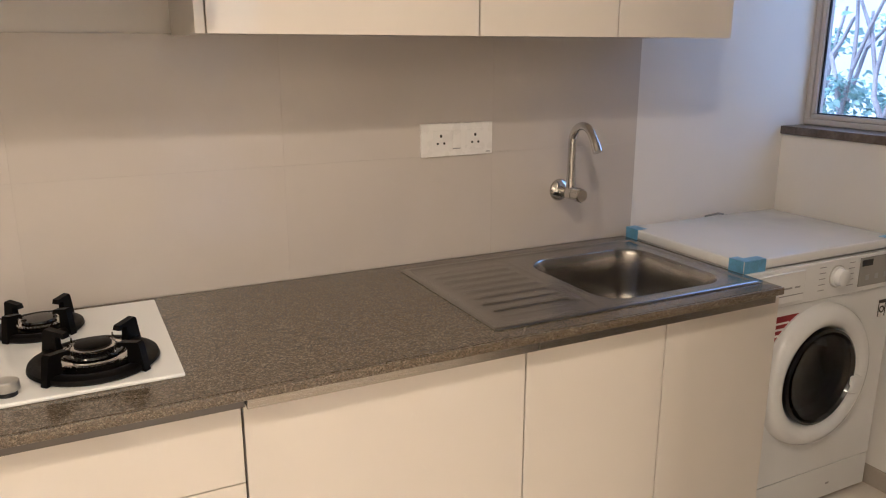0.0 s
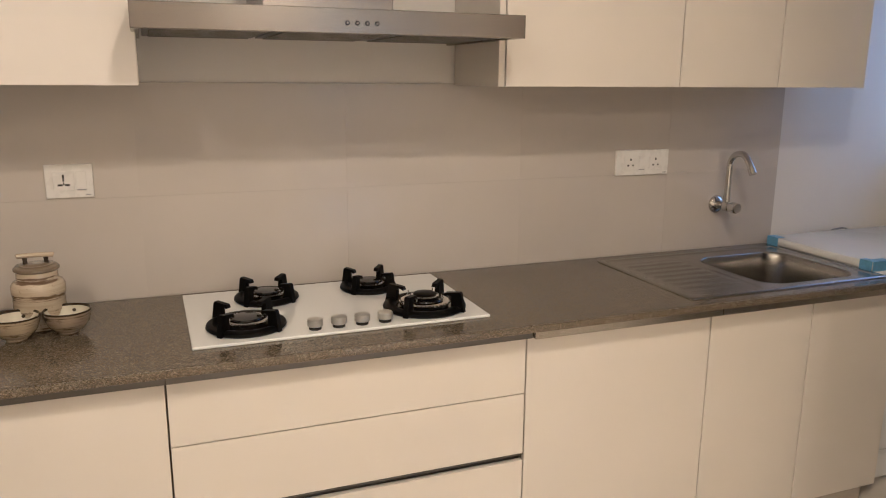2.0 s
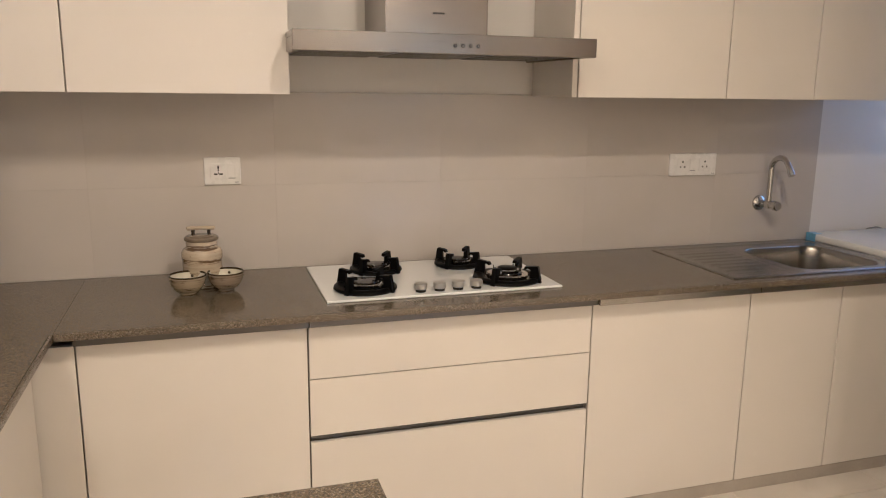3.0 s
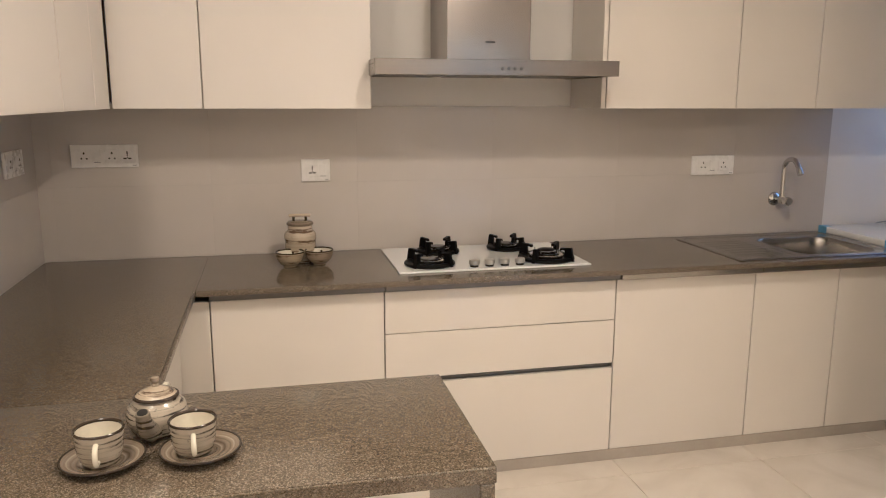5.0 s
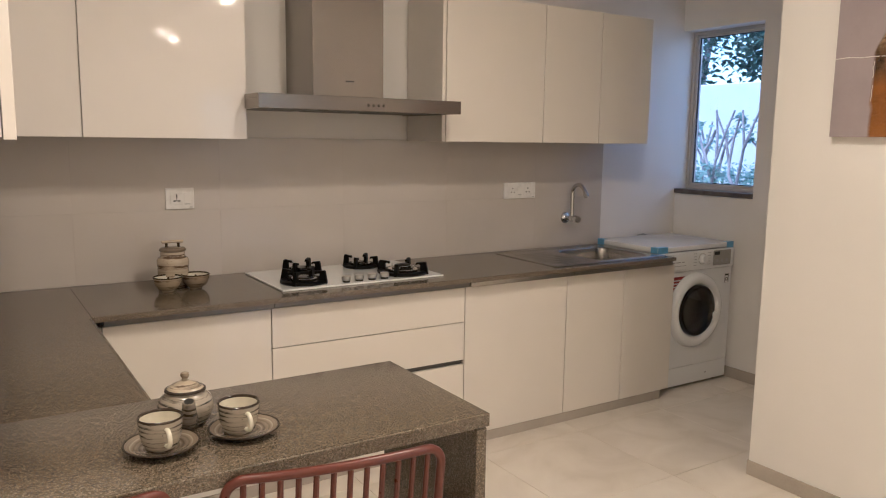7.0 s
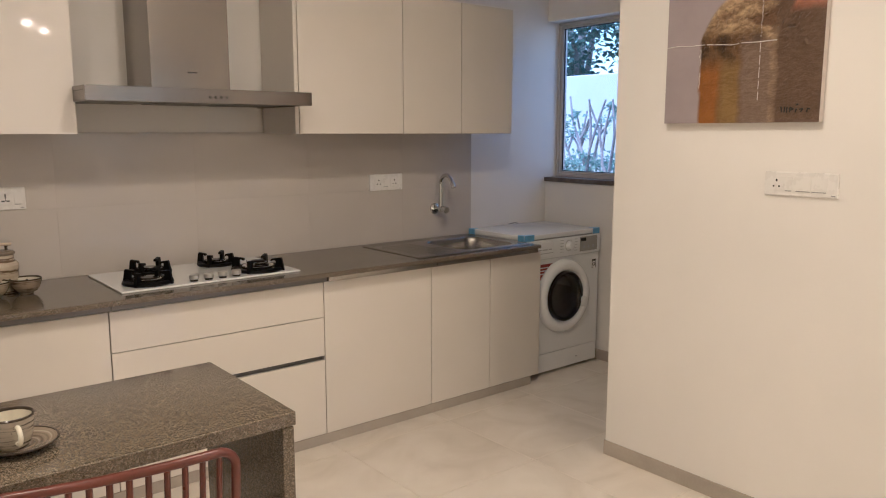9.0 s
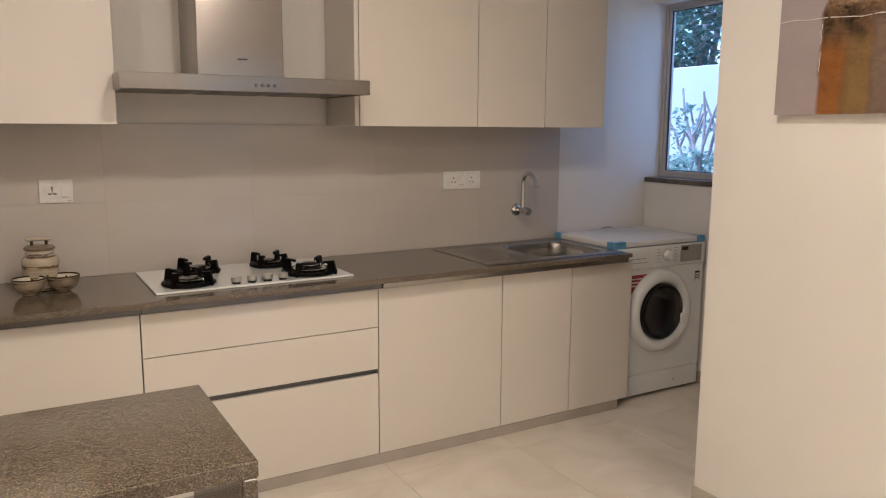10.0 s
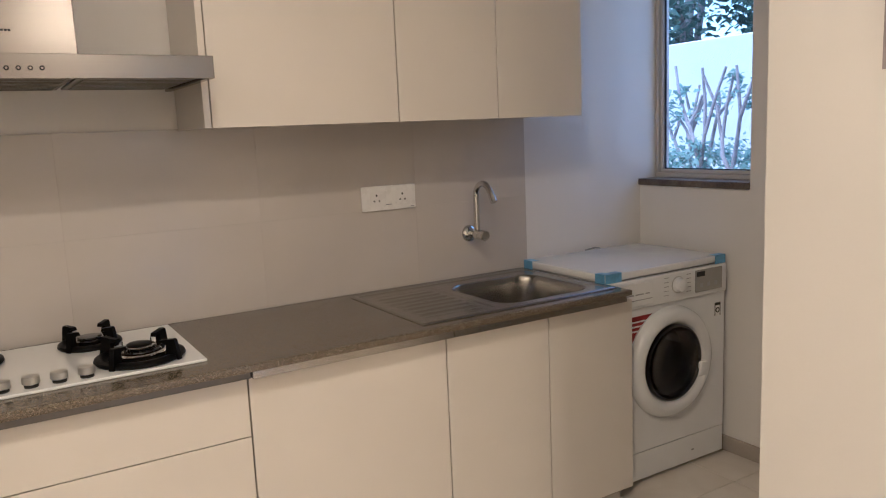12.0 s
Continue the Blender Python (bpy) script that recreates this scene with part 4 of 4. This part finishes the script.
hd = [(-0.046, 0, 0.064)] + [(-0.058 + a, 0, b) for a, b in arc(0.0, 0.048, 0.027, 80, 250, 12)] + [(-0.052, 0, 0.020)]
part("handle", moved(tube(hd, 0.0058, 12), pose(0, 0, 0, 0, 0, -99)), M_CREAM, pot, "cream loop handle")


def cup_and_saucer(x, y, sx, sy, turn):
    s = thing("saucer", pose(sx, sy, CT + 0.0005), "grey-brown glazed saucer with a dark rim under a cup", "saucer", "saucers")
    part("dish", lathe([(0, 0.003), (0.026, 0.003), (0.027, 0), (0.032, 0.001), (0.055, 0.007), (0.071, 0.014), (0.072, 0.0165), (0.069, 0.0165), (0.053, 0.0105), (0.030, 0.0055), (0.028, 0.0075), (0.025, 0.0055), (0, 0.0055)], 52), M_SAUCER, s)
    part("rim", lathe([(0.0715, 0.0140), (0.0735, 0.0155), (0.0728, 0.018), (0.0700, 0.0178), (0.0692, 0.0167)], 52), M_RIM, s)
    u = thing("teacup", pose(x, y, CT + 0.0065), "banded grey stoneware teacup with a cream inside", "cup", "teacups")
    h, r = 0.068, 0.0425
    part("body", lathe([(0, 0.003), (0.021, 0.003), (0.022, 0), (0.026, 0.001), (0.034, 0.010), (0.039, 0.028), (0.0415, 0.050), (r, h - 0.004)], 44), M_POT, u)
    part("inside", lathe([(r - 0.0035, h - 0.005), (0.038, 0.048), (0.035, 0.026), (0.027, 0.010), (0, 0.007)], 44), M_CREAM, u, "cream glazed inside")
    part("rim", lathe([(r, h - 0.0045), (r + 0.0008, h - 0.002), (r - 0.0012, h), (r - 0.0036, h - 0.002), (r - 0.0036, h - 0.0055)], 44), M_RIM, u)
    loop = [(0.036, 0, 0.050)] + [(0.044 + a, 0, b) for a, b in arc(0.0, 0.036, 0.017, 80, -85, 10)] + [(0.034, 0, 0.018)]
    part("handle", moved(tube(loop, 0.0048, 10), pose(0, 0, 0, 0, 0, turn)), M_CREAM, u, "cream ear handle")


cup_and_saucer(-1.626, -1.893, -1.624, -1.887, -86)
cup_and_saucer(-1.468, -1.886, -1.457, -1.884, -84)

# ---- metal chairs ----
def metal_chair(m):
    u = thing("metal_chair", m, "terracotta red metal rod-back chair at the breakfast counter", "chair", "chairs at the counter")
    hw2, top, sz = 0.222, 0.814, 0.445

    def back(x, z):
        # the back leans away and bows a little at the middle
        return -0.005 - 0.055 * (sz - z) / (sz - top) + 0.055 - 0.022 * (1 - (x / hw2) ** 2)
    c = 0.040
    line = [(-hw2, z) for z in (sz, 0.55, 0.65, top - c - 0.03)] + [(x, z) for x, z in arc(-hw2 + c, top - c, c, 180, 90, 7)]
    line += [(-hw2 + c + (2 * hw2 - 2 * c) * k / 10, top) for k in range(1, 10)]
    line += [(x, z) for x, z in arc(hw2 - c, top - c, c, 90, 0, 7)] + [(hw2, z) for z in (top - c - 0.03, 0.65, 0.55, sz)]
    part("back_frame", tube([(x, back(x, z), z - 0.011) for x, z in line], 0.0098, 12), M_CHAIR, u)
    for k in range(12):
        x = -hw2 + 2 * hw2 * (k + 1) / 13
        part("back_rod", tube([(x, back(x, z), z) for z in (sz - 0.005, 0.56, 0.68, top - 0.012)], 0.0062, 8), M_CHAIR, u)
    f = []
    for x, y in arc(-hw2 + 0.05, 0.37, 0.05, 180, 90, 5) + arc(hw2 - 0.05, 0.37, 0.05, 90, 0, 5) + [(hw2, 0.05), (-hw2, 0.05)]:
        f.append((x, y, sz - 0.011))
    part("seat_frame", tube(f, 0.011, 10, closed=True), M_CHAIR, u)
    for k in range(12):
        x = -hw2 + 2 * hw2 * (k + 1) / 13
        part("seat_rod", tube([(x, 0.05, sz - 0.011), (x, 0.2, sz - 0.022), (x, 0.418, sz - 0.011)], 0.006, 8), M_CHAIR, u)
    for sx, sy, ex, ey in ((-1, 0.07, -0.03, -0.05), (1, 0.07, 0.03, -0.05), (-1, 0.36, -0.02, 0.02), (1, 0.36, 0.02, 0.02)):
        part("leg", tube([(sx * 0.2, sy, sz - 0.014), (sx * 0.2 + ex, sy + ey, 0.006)], 0.011, 10), M_CHAIR, u)
        part("foot_cap", moved(lathe([(0, 0), (0.013, 0), (0.013, 0.012), (0, 0.012)], 14), pose(sx * 0.2 + ex, sy + ey, 0)), M_GASKET, u)
    return u


chair = metal_chair(pose(-1.330, -2.081, 0, 0, 0, -8))
copy_thing(chair, pose(-1.862, -2.046, 0, 0, 0, 3))

# ---- painting ----
PW, PH = 0.602, 0.640


def make_painting():
    n = Nodes("abstract_paint")
    sep = n.node("ShaderNodeSeparateXYZ")
    n.link(n.co.outputs["Object"], sep.inputs[0])
    wob = n.math("MULTIPLY", n.math("SUBTRACT", n.noise(14.0, 6.0), 0.5), 0.06)
    u = n.math("ADD", n.math("DIVIDE", sep.outputs[0], PW), wob)
    v = n.math("ADD", n.math("DIVIDE", sep.outputs[2], PH), wob)

    def above(val, edge, soft=0.015):
        return n.ramp(n.math("ADD", n.math("MULTIPLY", n.math("SUBTRACT", val, edge), 0.5 / soft), 0.5), [(0.0, 0.0), (1.0, 1.0)])

    def both(a, b):
        return n.math("MULTIPLY", a, b)

    def no(a):
        return n.math("SUBTRACT", 1.0, a)
    cloud, fine = n.noise(9.0, 6.0), n.noise(46.0, 6.0)
    mauve = n.mix(cloud, (0.275, 0.232, 0.238), (0.385, 0.33, 0.335))
    brown = n.mix(fine, (0.075, 0.045, 0.026), (0.16, 0.102, 0.062))
    ochre = n.mix(n.ramp(n.noise(20.0, 8.0, (1, 1, 0.5), 0.7), [(0.35, 0.0), (0.68, 1.0)]), (0.030, 0.015, 0.007), (0.21, 0.12, 0.05))
    crease = n.math("ABSOLUTE", n.math("SUBTRACT", n.noise(17.0, 7.0, (1, 1, 1.8), 0.62), 0.5))
    gold = n.mix(n.ramp(n.noise(8.0, 5.0, (1, 1, 1.6), 0.6), [(0.38, 0.0), (0.62, 1.0)]), (0.15, 0.085, 0.042), (0.70, 0.51, 0.28))
    gold = n.mix(n.ramp(crease, [(0.005, 0.45), (0.09, 0.0)]), gold, (0.06, 0.03, 0.015))
    orange = n.mix(n.noise(16.0, 6.0), (0.14, 0.052, 0.006), (0.37, 0.145, 0.018))
    olive = n.mix(cloud, (0.14, 0.080, 0.018), (0.33, 0.21, 0.07))
    taupe = n.mix(fine, (0.14, 0.092, 0.060), (0.24, 0.172, 0.122))
    red = n.mix(cloud, (0.32, 0.10, 0.055), (0.40, 0.19, 0.11))
    du = n.math("MAXIMUM", n.math("SUBTRACT", 0.45, u), 0.0)
    arch_top = n.math("SUBTRACT", 0.690, n.math("MULTIPLY", n.math("MULTIPLY", du, du), 5.0))
    inside = both(above(u, 0.245, 0.01), no(above(v, arch_top, 0.012)))
    low = no(above(v, 0.33, 0.05))
    col = n.mix(above(u, 0.72, 0.03), gold, brown)
    col = n.mix(both(above(u, 0.82), above(v, 0.60, 0.03)), col, red)
    col = n.mix(both(no(above(u, 0.66, 0.03)), no(above(v, 0.50, 0.03))), col, ochre)
    col = n.mix(both(low, no(above(u, 0.385, 0.03))), col, orange)
    col = n.mix(both(low, both(above(u, 0.385, 0.03), no(above(u, 0.515, 0.02)))), col, olive)
    col = n.mix(both(no(above(v, 0.45, 0.04)), both(above(u, 0.515, 0.02), no(above(u, 0.72, 0.03)))), col, taupe)
    n.set(Base_Color=n.mix(inside, mauve, col), Roughness=n.math("ADD", n.math("MULTIPLY", fine, 0.3), 0.2), Specular_IOR_Level=0.3)
    n.bump(n.math("MULTIPLY", n.math("ADD", fine, n.math("MULTIPLY", crease, 5.0)), n.math("ADD", inside, 0.12)), 0.8, 0.005)
    return n.m


M_PAINT = make_painting()
M_IMPASTO = surface("thick_white_paint", (0.74, 0.70, 0.66), 0.3, var=0.12, big=40, fine=200, bump=0.4)
M_CANVAS = surface("canvas_edge", (0.66, 0.60, 0.55), 0.7, var=0.06, fine=400, bump=0.4)
art = thing("painting", pose(XP - 0.001, -1.706, 1.466, 0, 0, -90), "unframed abstract canvas in mauve, brown and orange with raised white lines", "painting")


def canvas_front():
    bm = bmesh.new()
    nu, nv = 130, 130
    grid = []
    for i in range(nu + 1):
        row = []
        for j in range(nv + 1):
            u, v = i / nu, j / nv
            thick = 0.0
            arch_top = 0.690 - 5.0 * max(0.45 - u, 0) ** 2
            if 0.25 < u < 0.97 and v < arch_top and v > 0.36:
                k = min(1, (u - 0.25) / 0.05, (arch_top - v) / 0.03, (v - 0.36) / 0.1, (0.97 - u) / 0.1)
                thick = 0.015 * max(0, k) * (0.5 * abs(noise.noise((u * 9 + v * 5, v * 26 - u * 9, 3.1))) ** 0.6 + abs(noise.noise((u * 34, v * 58 - u * 18, 1.3))))
            row.append(bm.verts.new((u * PW, -0.0302 - thick, v * PH)))
        grid.append(row)
    for i in range(nu):
        for j in range(nv):
            bm.faces.new((grid[i][j], grid[i + 1][j], grid[i + 1][j + 1], grid[i][j + 1]))
    return bm


part("canvas", rbox(0, PW, -0.030, 0, 0, PH, 0.003), M_CANVAS, art)
part("paint_layer", canvas_front(), M_PAINT, art, sharp=60)


def ridge(a, b, count, size):
    pts = []
    for k in range(count + 1):
        s = k / count
        j = noise.noise((s * 9 + a[0] * 7, 1.7, a[1] * 3)) * 0.006
        pts.append((PW * (a[0] + (b[0] - a[0]) * s) + (j if a[0] == b[0] else 0), -0.0315 - 0.006 * min(1.0, max(0.0, (a[0] + (b[0] - a[0]) * s - 0.26) / 0.1)), PH * (a[1] + (b[1] - a[1]) * s) + (j if a[0] != b[0] else 0)))
    return tube(pts, [size * (0.6 + 0.8 * abs(noise.noise((k * 0.9, a[0] * 5, 2.2)))) for k in range(count + 1)], 8)


part("raised_line", ridge((0.0, 0.452), (0.735, 0.432), 60, 0.0021), M_IMPASTO, art, "raised white paint line")
part("raised_line", ridge((0.640, 0.69), (0.640, 0.46), 20, 0.0012), M_IMPASTO, art, "raised white paint line")
for z0, z1 in ((0.43, 0.375), (0.365, 0.31), (0.30, 0.24), (0.225, 0.18), (0.165, 0.125)):
    part("raised_line", ridge((0.640, z0), (0.638, z1), 8, 0.0013), M_IMPASTO, art, "raised white paint line")
for z0, z1 in ((0.42, 0.33), (0.29, 0.20)):
    part("raised_line", ridge((0.243, z0), (0.243, z1), 10, 0.0011), M_IMPASTO, art, "raised white paint line")
part("raised_line", ridge((0.64, 1.0), (0.64, 0.71), 14, 0.0015), M_IMPASTO, art, "raised white paint line")
sig = [((0.775, 0.075), (0.770, 0.105)), ((0.790, 0.075), (0.792, 0.105)), ((0.805, 0.072), (0.806, 0.104)), ((0.822, 0.074), (0.824, 0.100)), ((0.824, 0.100), (0.845, 0.092)), ((0.845, 0.092), (0.826, 0.086)), ((0.856, 0.074), (0.862, 0.094)), ((0.858, 0.112), (0.872, 0.118)), ((0.880, 0.090), (0.900, 0.092)), ((0.900, 0.092), (0.886, 0.076)), ((0.922, 0.074), (0.926, 0.094)), ((0.926, 0.094), (0.942, 0.090))]
for a, b in [((0.785 + (p[0] - 0.775) * 0.98, p[1] - 0.022), (0.785 + (q[0] - 0.775) * 0.98, q[1] - 0.022)) for p, q in sig]:
    part("signature_stroke", tube([(a[0] * PW, -0.0306, a[1] * PH), (b[0] * PW, -0.0306, b[1] * PH)], 0.0027, 6), M_INK, art)

# ---- downlights ----
def downlight(x, y):
    u = thing("downlight", pose(x, y, CEIL), "small round white recessed ceiling downlight", "ceiling light", "downlights")
    part("trim_ring", lathe([(0.060, -0.001), (0.075, -0.001), (0.075, -0.006), (0.060, -0.010)], 36), M_WHITE, u)
    part("diffuser", lathe([(0, -0.004), (0.060, -0.004), (0.060, -0.006), (0, -0.006)], 32), M_LED, u)


for lx, ly, watts in LAMPS:
    downlight(lx, ly)

# ---- garden outside the window ----
M_SOIL = surface("garden_soil", (0.10, 0.075, 0.05), 0.95, var=0.2, big=2, fine=30, bump=0.6, depth=0.02)
M_BOUND = surface("boundary_render", (0.80, 0.765, 0.78), 0.85, var=0.05, big=1.0, fine=40, bump=0.4, depth=0.003)
# Bark tone lightened to take in the haze outside the window
M_BARK = surface("bark", (0.42, 0.36, 0.35), 0.9, var=0.25, big=8, fine=60, bump=0.8, depth=0.004)


def make_leaf(name, a, b):
    n = Nodes(name)
    geo = n.node("ShaderNodeNewGeometry")
    col = n.mix(geo.outputs["Random Per Island"], a, b)
    n.set(Base_Color=col, Roughness=0.4)
    n.bump(n.noise(60.0), 0.3, 0.002)
    lit = n.node("ShaderNodeBsdfTranslucent")
    n.link(col, lit.inputs["Color"])
    both = n.node("ShaderNodeMixShader", Fac=0.4)
    n.link(n.b.outputs[0], both.inputs[1])
    n.link(lit.outputs[0], both.inputs[2])
    n.link(both.outputs[0], n.t.nodes["Material Output"].inputs["Surface"])
    return n.m


M_LEAF = make_leaf("leaf", (0.07, 0.13, 0.10), (0.13, 0.20, 0.16))
# Leaf colour paled to stand for bright haze over the garden
M_SHRUB = make_leaf("shrub_leaf", (0.22, 0.33, 0.28), (0.32, 0.44, 0.39))
g = bmesh.new()
box(g, -300, 300, -300, 300, -0.4, -0.15)
solid("ground", g, M_SOIL, "bare garden soil around the house", "ground", kind="structure")
bw = thing("boundary_wall", pose(4.3, 1.0, -0.15), "white rendered garden boundary wall", "wall")
part("wall_face", rbox(0, 0.15, -9, 9, 0, 2.15, 0.01), M_BOUND, bw)


def leaf_cloud(rng, centres, count, size, flat=0.8):
    bm = bmesh.new()
    for _ in range(count):
        cx, cy, cz, r = centres[rng.randrange(len(centres))]
        d = Vector((rng.gauss(0, 1), rng.gauss(0, 1), rng.gauss(0, 1) * flat))
        d = d.normalized() * r * rng.random() ** 0.4
        p = Vector((cx, cy, cz)) + d
        s = size * rng.uniform(0.6, 1.3)
        m = Matrix.Translation(p) @ Euler((rng.uniform(-0.9, 0.9), rng.uniform(-0.9, 0.9), rng.uniform(0, 6.3))).to_matrix().to_4x4()
        pts = [(0, 0, 0), (0.28 * s, 0.35 * s, 0.04 * s), (0, s, -0.10 * s), (-0.28 * s, 0.35 * s, 0.04 * s), (0, 0.5 * s, -0.02 * s)]
        v = [bm.verts.new(m @ Vector(q)) for q in pts]
        bm.faces.new((v[0], v[1], v[4])), bm.faces.new((v[1], v[2], v[4])), bm.faces.new((v[2], v[3], v[4])), bm.faces.new((v[3], v[0], v[4]))
    return bm


def tree(x, y, h, seed, leaves):
    rng = random.Random(seed)
    u = thing("tree", pose(x, y, -0.15), "dark green broad-leaved tree behind the garden wall", "tree", "garden trees")
    part("trunk", tube([(0, 0, 0), (0.05, 0.03, 1.0), (-0.03, 0.08, 2.0), (0.06, 0.02, h * 0.75)], [0.14, 0.11, 0.09, 0.04], 10), M_BARK, u)
    centres = []
    for k in range(9):
        a = rng.uniform(0, 6.28)
        r, z = rng.uniform(0.3, 1.5), rng.uniform(1.7, h)
        tip = (r * math.cos(a), r * math.sin(a), z)
        part("limb", tube([(0, 0.05, min(1.6, z - 0.2)), (tip[0] * 0.5, tip[1] * 0.5, z - 0.15), tip], [0.05, 0.03, 0.012], 7), M_BARK, u)
        centres.append((*tip, rng.uniform(0.45, 0.8)))
    part("crown", leaf_cloud(rng, centres, leaves, 0.11), M_LEAF, u)


tree(6.4, 2.0, 4.2, 4, 6000)
tree(6.9, 3.9, 4.6, 9, 6000)
tree(8.2, 5.9, 5.0, 14, 5000)
tree(7.0, 0.2, 4.4, 21, 5000)


def shrub(x, y, seed, trunks, fork, leaf_top, leaves):
    """A few grey stems that fork upwards in V shapes, with small leaves low down, paled for haze."""
    rng = random.Random(seed)
    u = thing("pruned_shrub", pose(x, y, -0.15), "pruned garden shrub with bare forked stems and leaves paled for haze", "shrub", "pruned shrubs")
    cs = []

    def grow(base, lean, length, r, depth):
        mid = base + Vector((lean[0] * 0.5 + rng.uniform(-0.02, 0.02), lean[1] * 0.5 + rng.uniform(-0.02, 0.02), length * 0.5))
        tip = base + Vector((lean[0], lean[1], length))
        part("stem", tube([base, mid, tip], [r, r * 0.85, r * 0.7], 8), M_BARK, u)
        cs.append((*mid, 0.09))
        if depth:
            for side in (-1, 1):
                a = side * rng.uniform(0.06, 0.12)
                grow(tip - Vector((0, 0, 0.02)), (rng.uniform(-0.05, 0.05), lean[1] * 0.4 + a), rng.uniform(0.16, 0.40), r * 0.76, depth - 1)
        elif rng.random() < 0.5:
            cs.append((*tip, 0.035))
    for k in range(trunks):
        lean = (rng.uniform(-0.08, 0.08), (k - (trunks - 1) / 2) * 0.16 + rng.uniform(-0.04, 0.04))
        grow(Vector((0, 0.03 * k, 0)), lean, fork * rng.uniform(0.86, 1.1), 0.019, 2)
    low = [(rng.uniform(-0.2, 0.2), rng.uniform(-0.28, 0.28), leaf_top * rng.uniform(0.62, 0.88), 0.13) for _ in range(9)]
    high = [c for c in cs if c[2] < leaf_top + 0.3][::3]
    part("leaves", leaf_cloud(rng, low + low + low + high, leaves, 0.05), M_SHRUB, u)


shrub(3.25, 0.50, 3, 2, 1.30, 1.50, 1000)
shrub(3.32, 0.10, 8, 1, 1.46, 1.47, 700)
shrub(3.48, 0.90, 12, 2, 1.22, 1.52, 950)

# ---- tiles of walls and floor ----
def tile_mesh(name, w, h, t, material, upright):
    j = 0.00012 if upright else 0.001
    bm = rbox(j, w - j, -t if upright else j, 0 if upright else h - j, j if upright else -t, h - j if upright else 0, 0)
    es = [e for e in bm.edges if all(abs((v.co.y + t) if upright else v.co.z) < 1e-6 for v in e.verts)]
    bmesh.ops.bevel(bm, geom=es, offset=0.00008 if upright else 0.0008, segments=1, profile=0.5, affect="EDGES")
    return to_mesh(name, bm, material)


def lay(parent, name, cuts_a, cuts_b, material, t, upright, place, skip=lambda a, b: False):
    """One tile for each cell of the two lists of joints; equal cells share a mesh."""
    made = {}
    for a0, a1 in zip(cuts_a, cuts_a[1:]):
        for b0, b1 in zip(cuts_b, cuts_b[1:]):
            if skip(a0, b0):
                continue
            key = (round(a1 - a0, 4), round(b1 - b0, 4))
            if key not in made:
                made[key] = tile_mesh(name, a1 - a0, b1 - b0, t, material, upright)
            ob = new(name, made[key])
            ob.parent = parent
            ob.matrix_basis = place(a0, b0)


back_field = solid("backsplash", box(bmesh.new(), XL, 1.370, 0.0035, 0.0078, CT, 1.432), M_TILEJOINT, "large glazed grey-beige wall tiles behind the worktop", "backsplash", kind="structure")
lay(back_field, "wall_tile", [XL, -2.15, -1.55, -0.95, -0.35, 0.25, 0.85, 1.370], [CT + 0.0005, 1.115, 1.432], M_TILE, 0.0034, True, lambda a, b: pose(a, 0.0034, b))
side_field = solid("backsplash", box(bmesh.new(), XL - 0.0078, XL - 0.0035, -2.05, 0.0, CT, 1.432), M_TILEJOINT, "large glazed grey-beige wall tiles on the side wall", "backsplash", kind="structure")
lay(side_field, "wall_tile", [0.0, 0.25, 0.85, 1.45, 2.05], [CT + 0.0005, 1.115, 1.432], M_TILE, 0.0034, True, lambda a, b: pose(XL - 0.0034, -2.05 + a, b, 0, 0, 90))
fx = [XL - 0.007] + [0.02 + 0.6 * k for k in range(-3, 4)] + [XW + 0.16, 2.42, 3.02, X_END]
fy = [Y_END] + [-0.69 - 0.6 * k for k in range(13, 4, -1)] + [Y_PART - 0.005] + [-0.69 - 0.6 * k for k in range(4, -1, -1)] + [-0.09, 0.0079]
lay(floor_ob, "floor_tile", fx, fy, M_FLOOR, 0.0078, False, lambda a, b: pose(a, b, 0), lambda a, b: a > XW + 0.1 and b > Y_PART - 0.1)
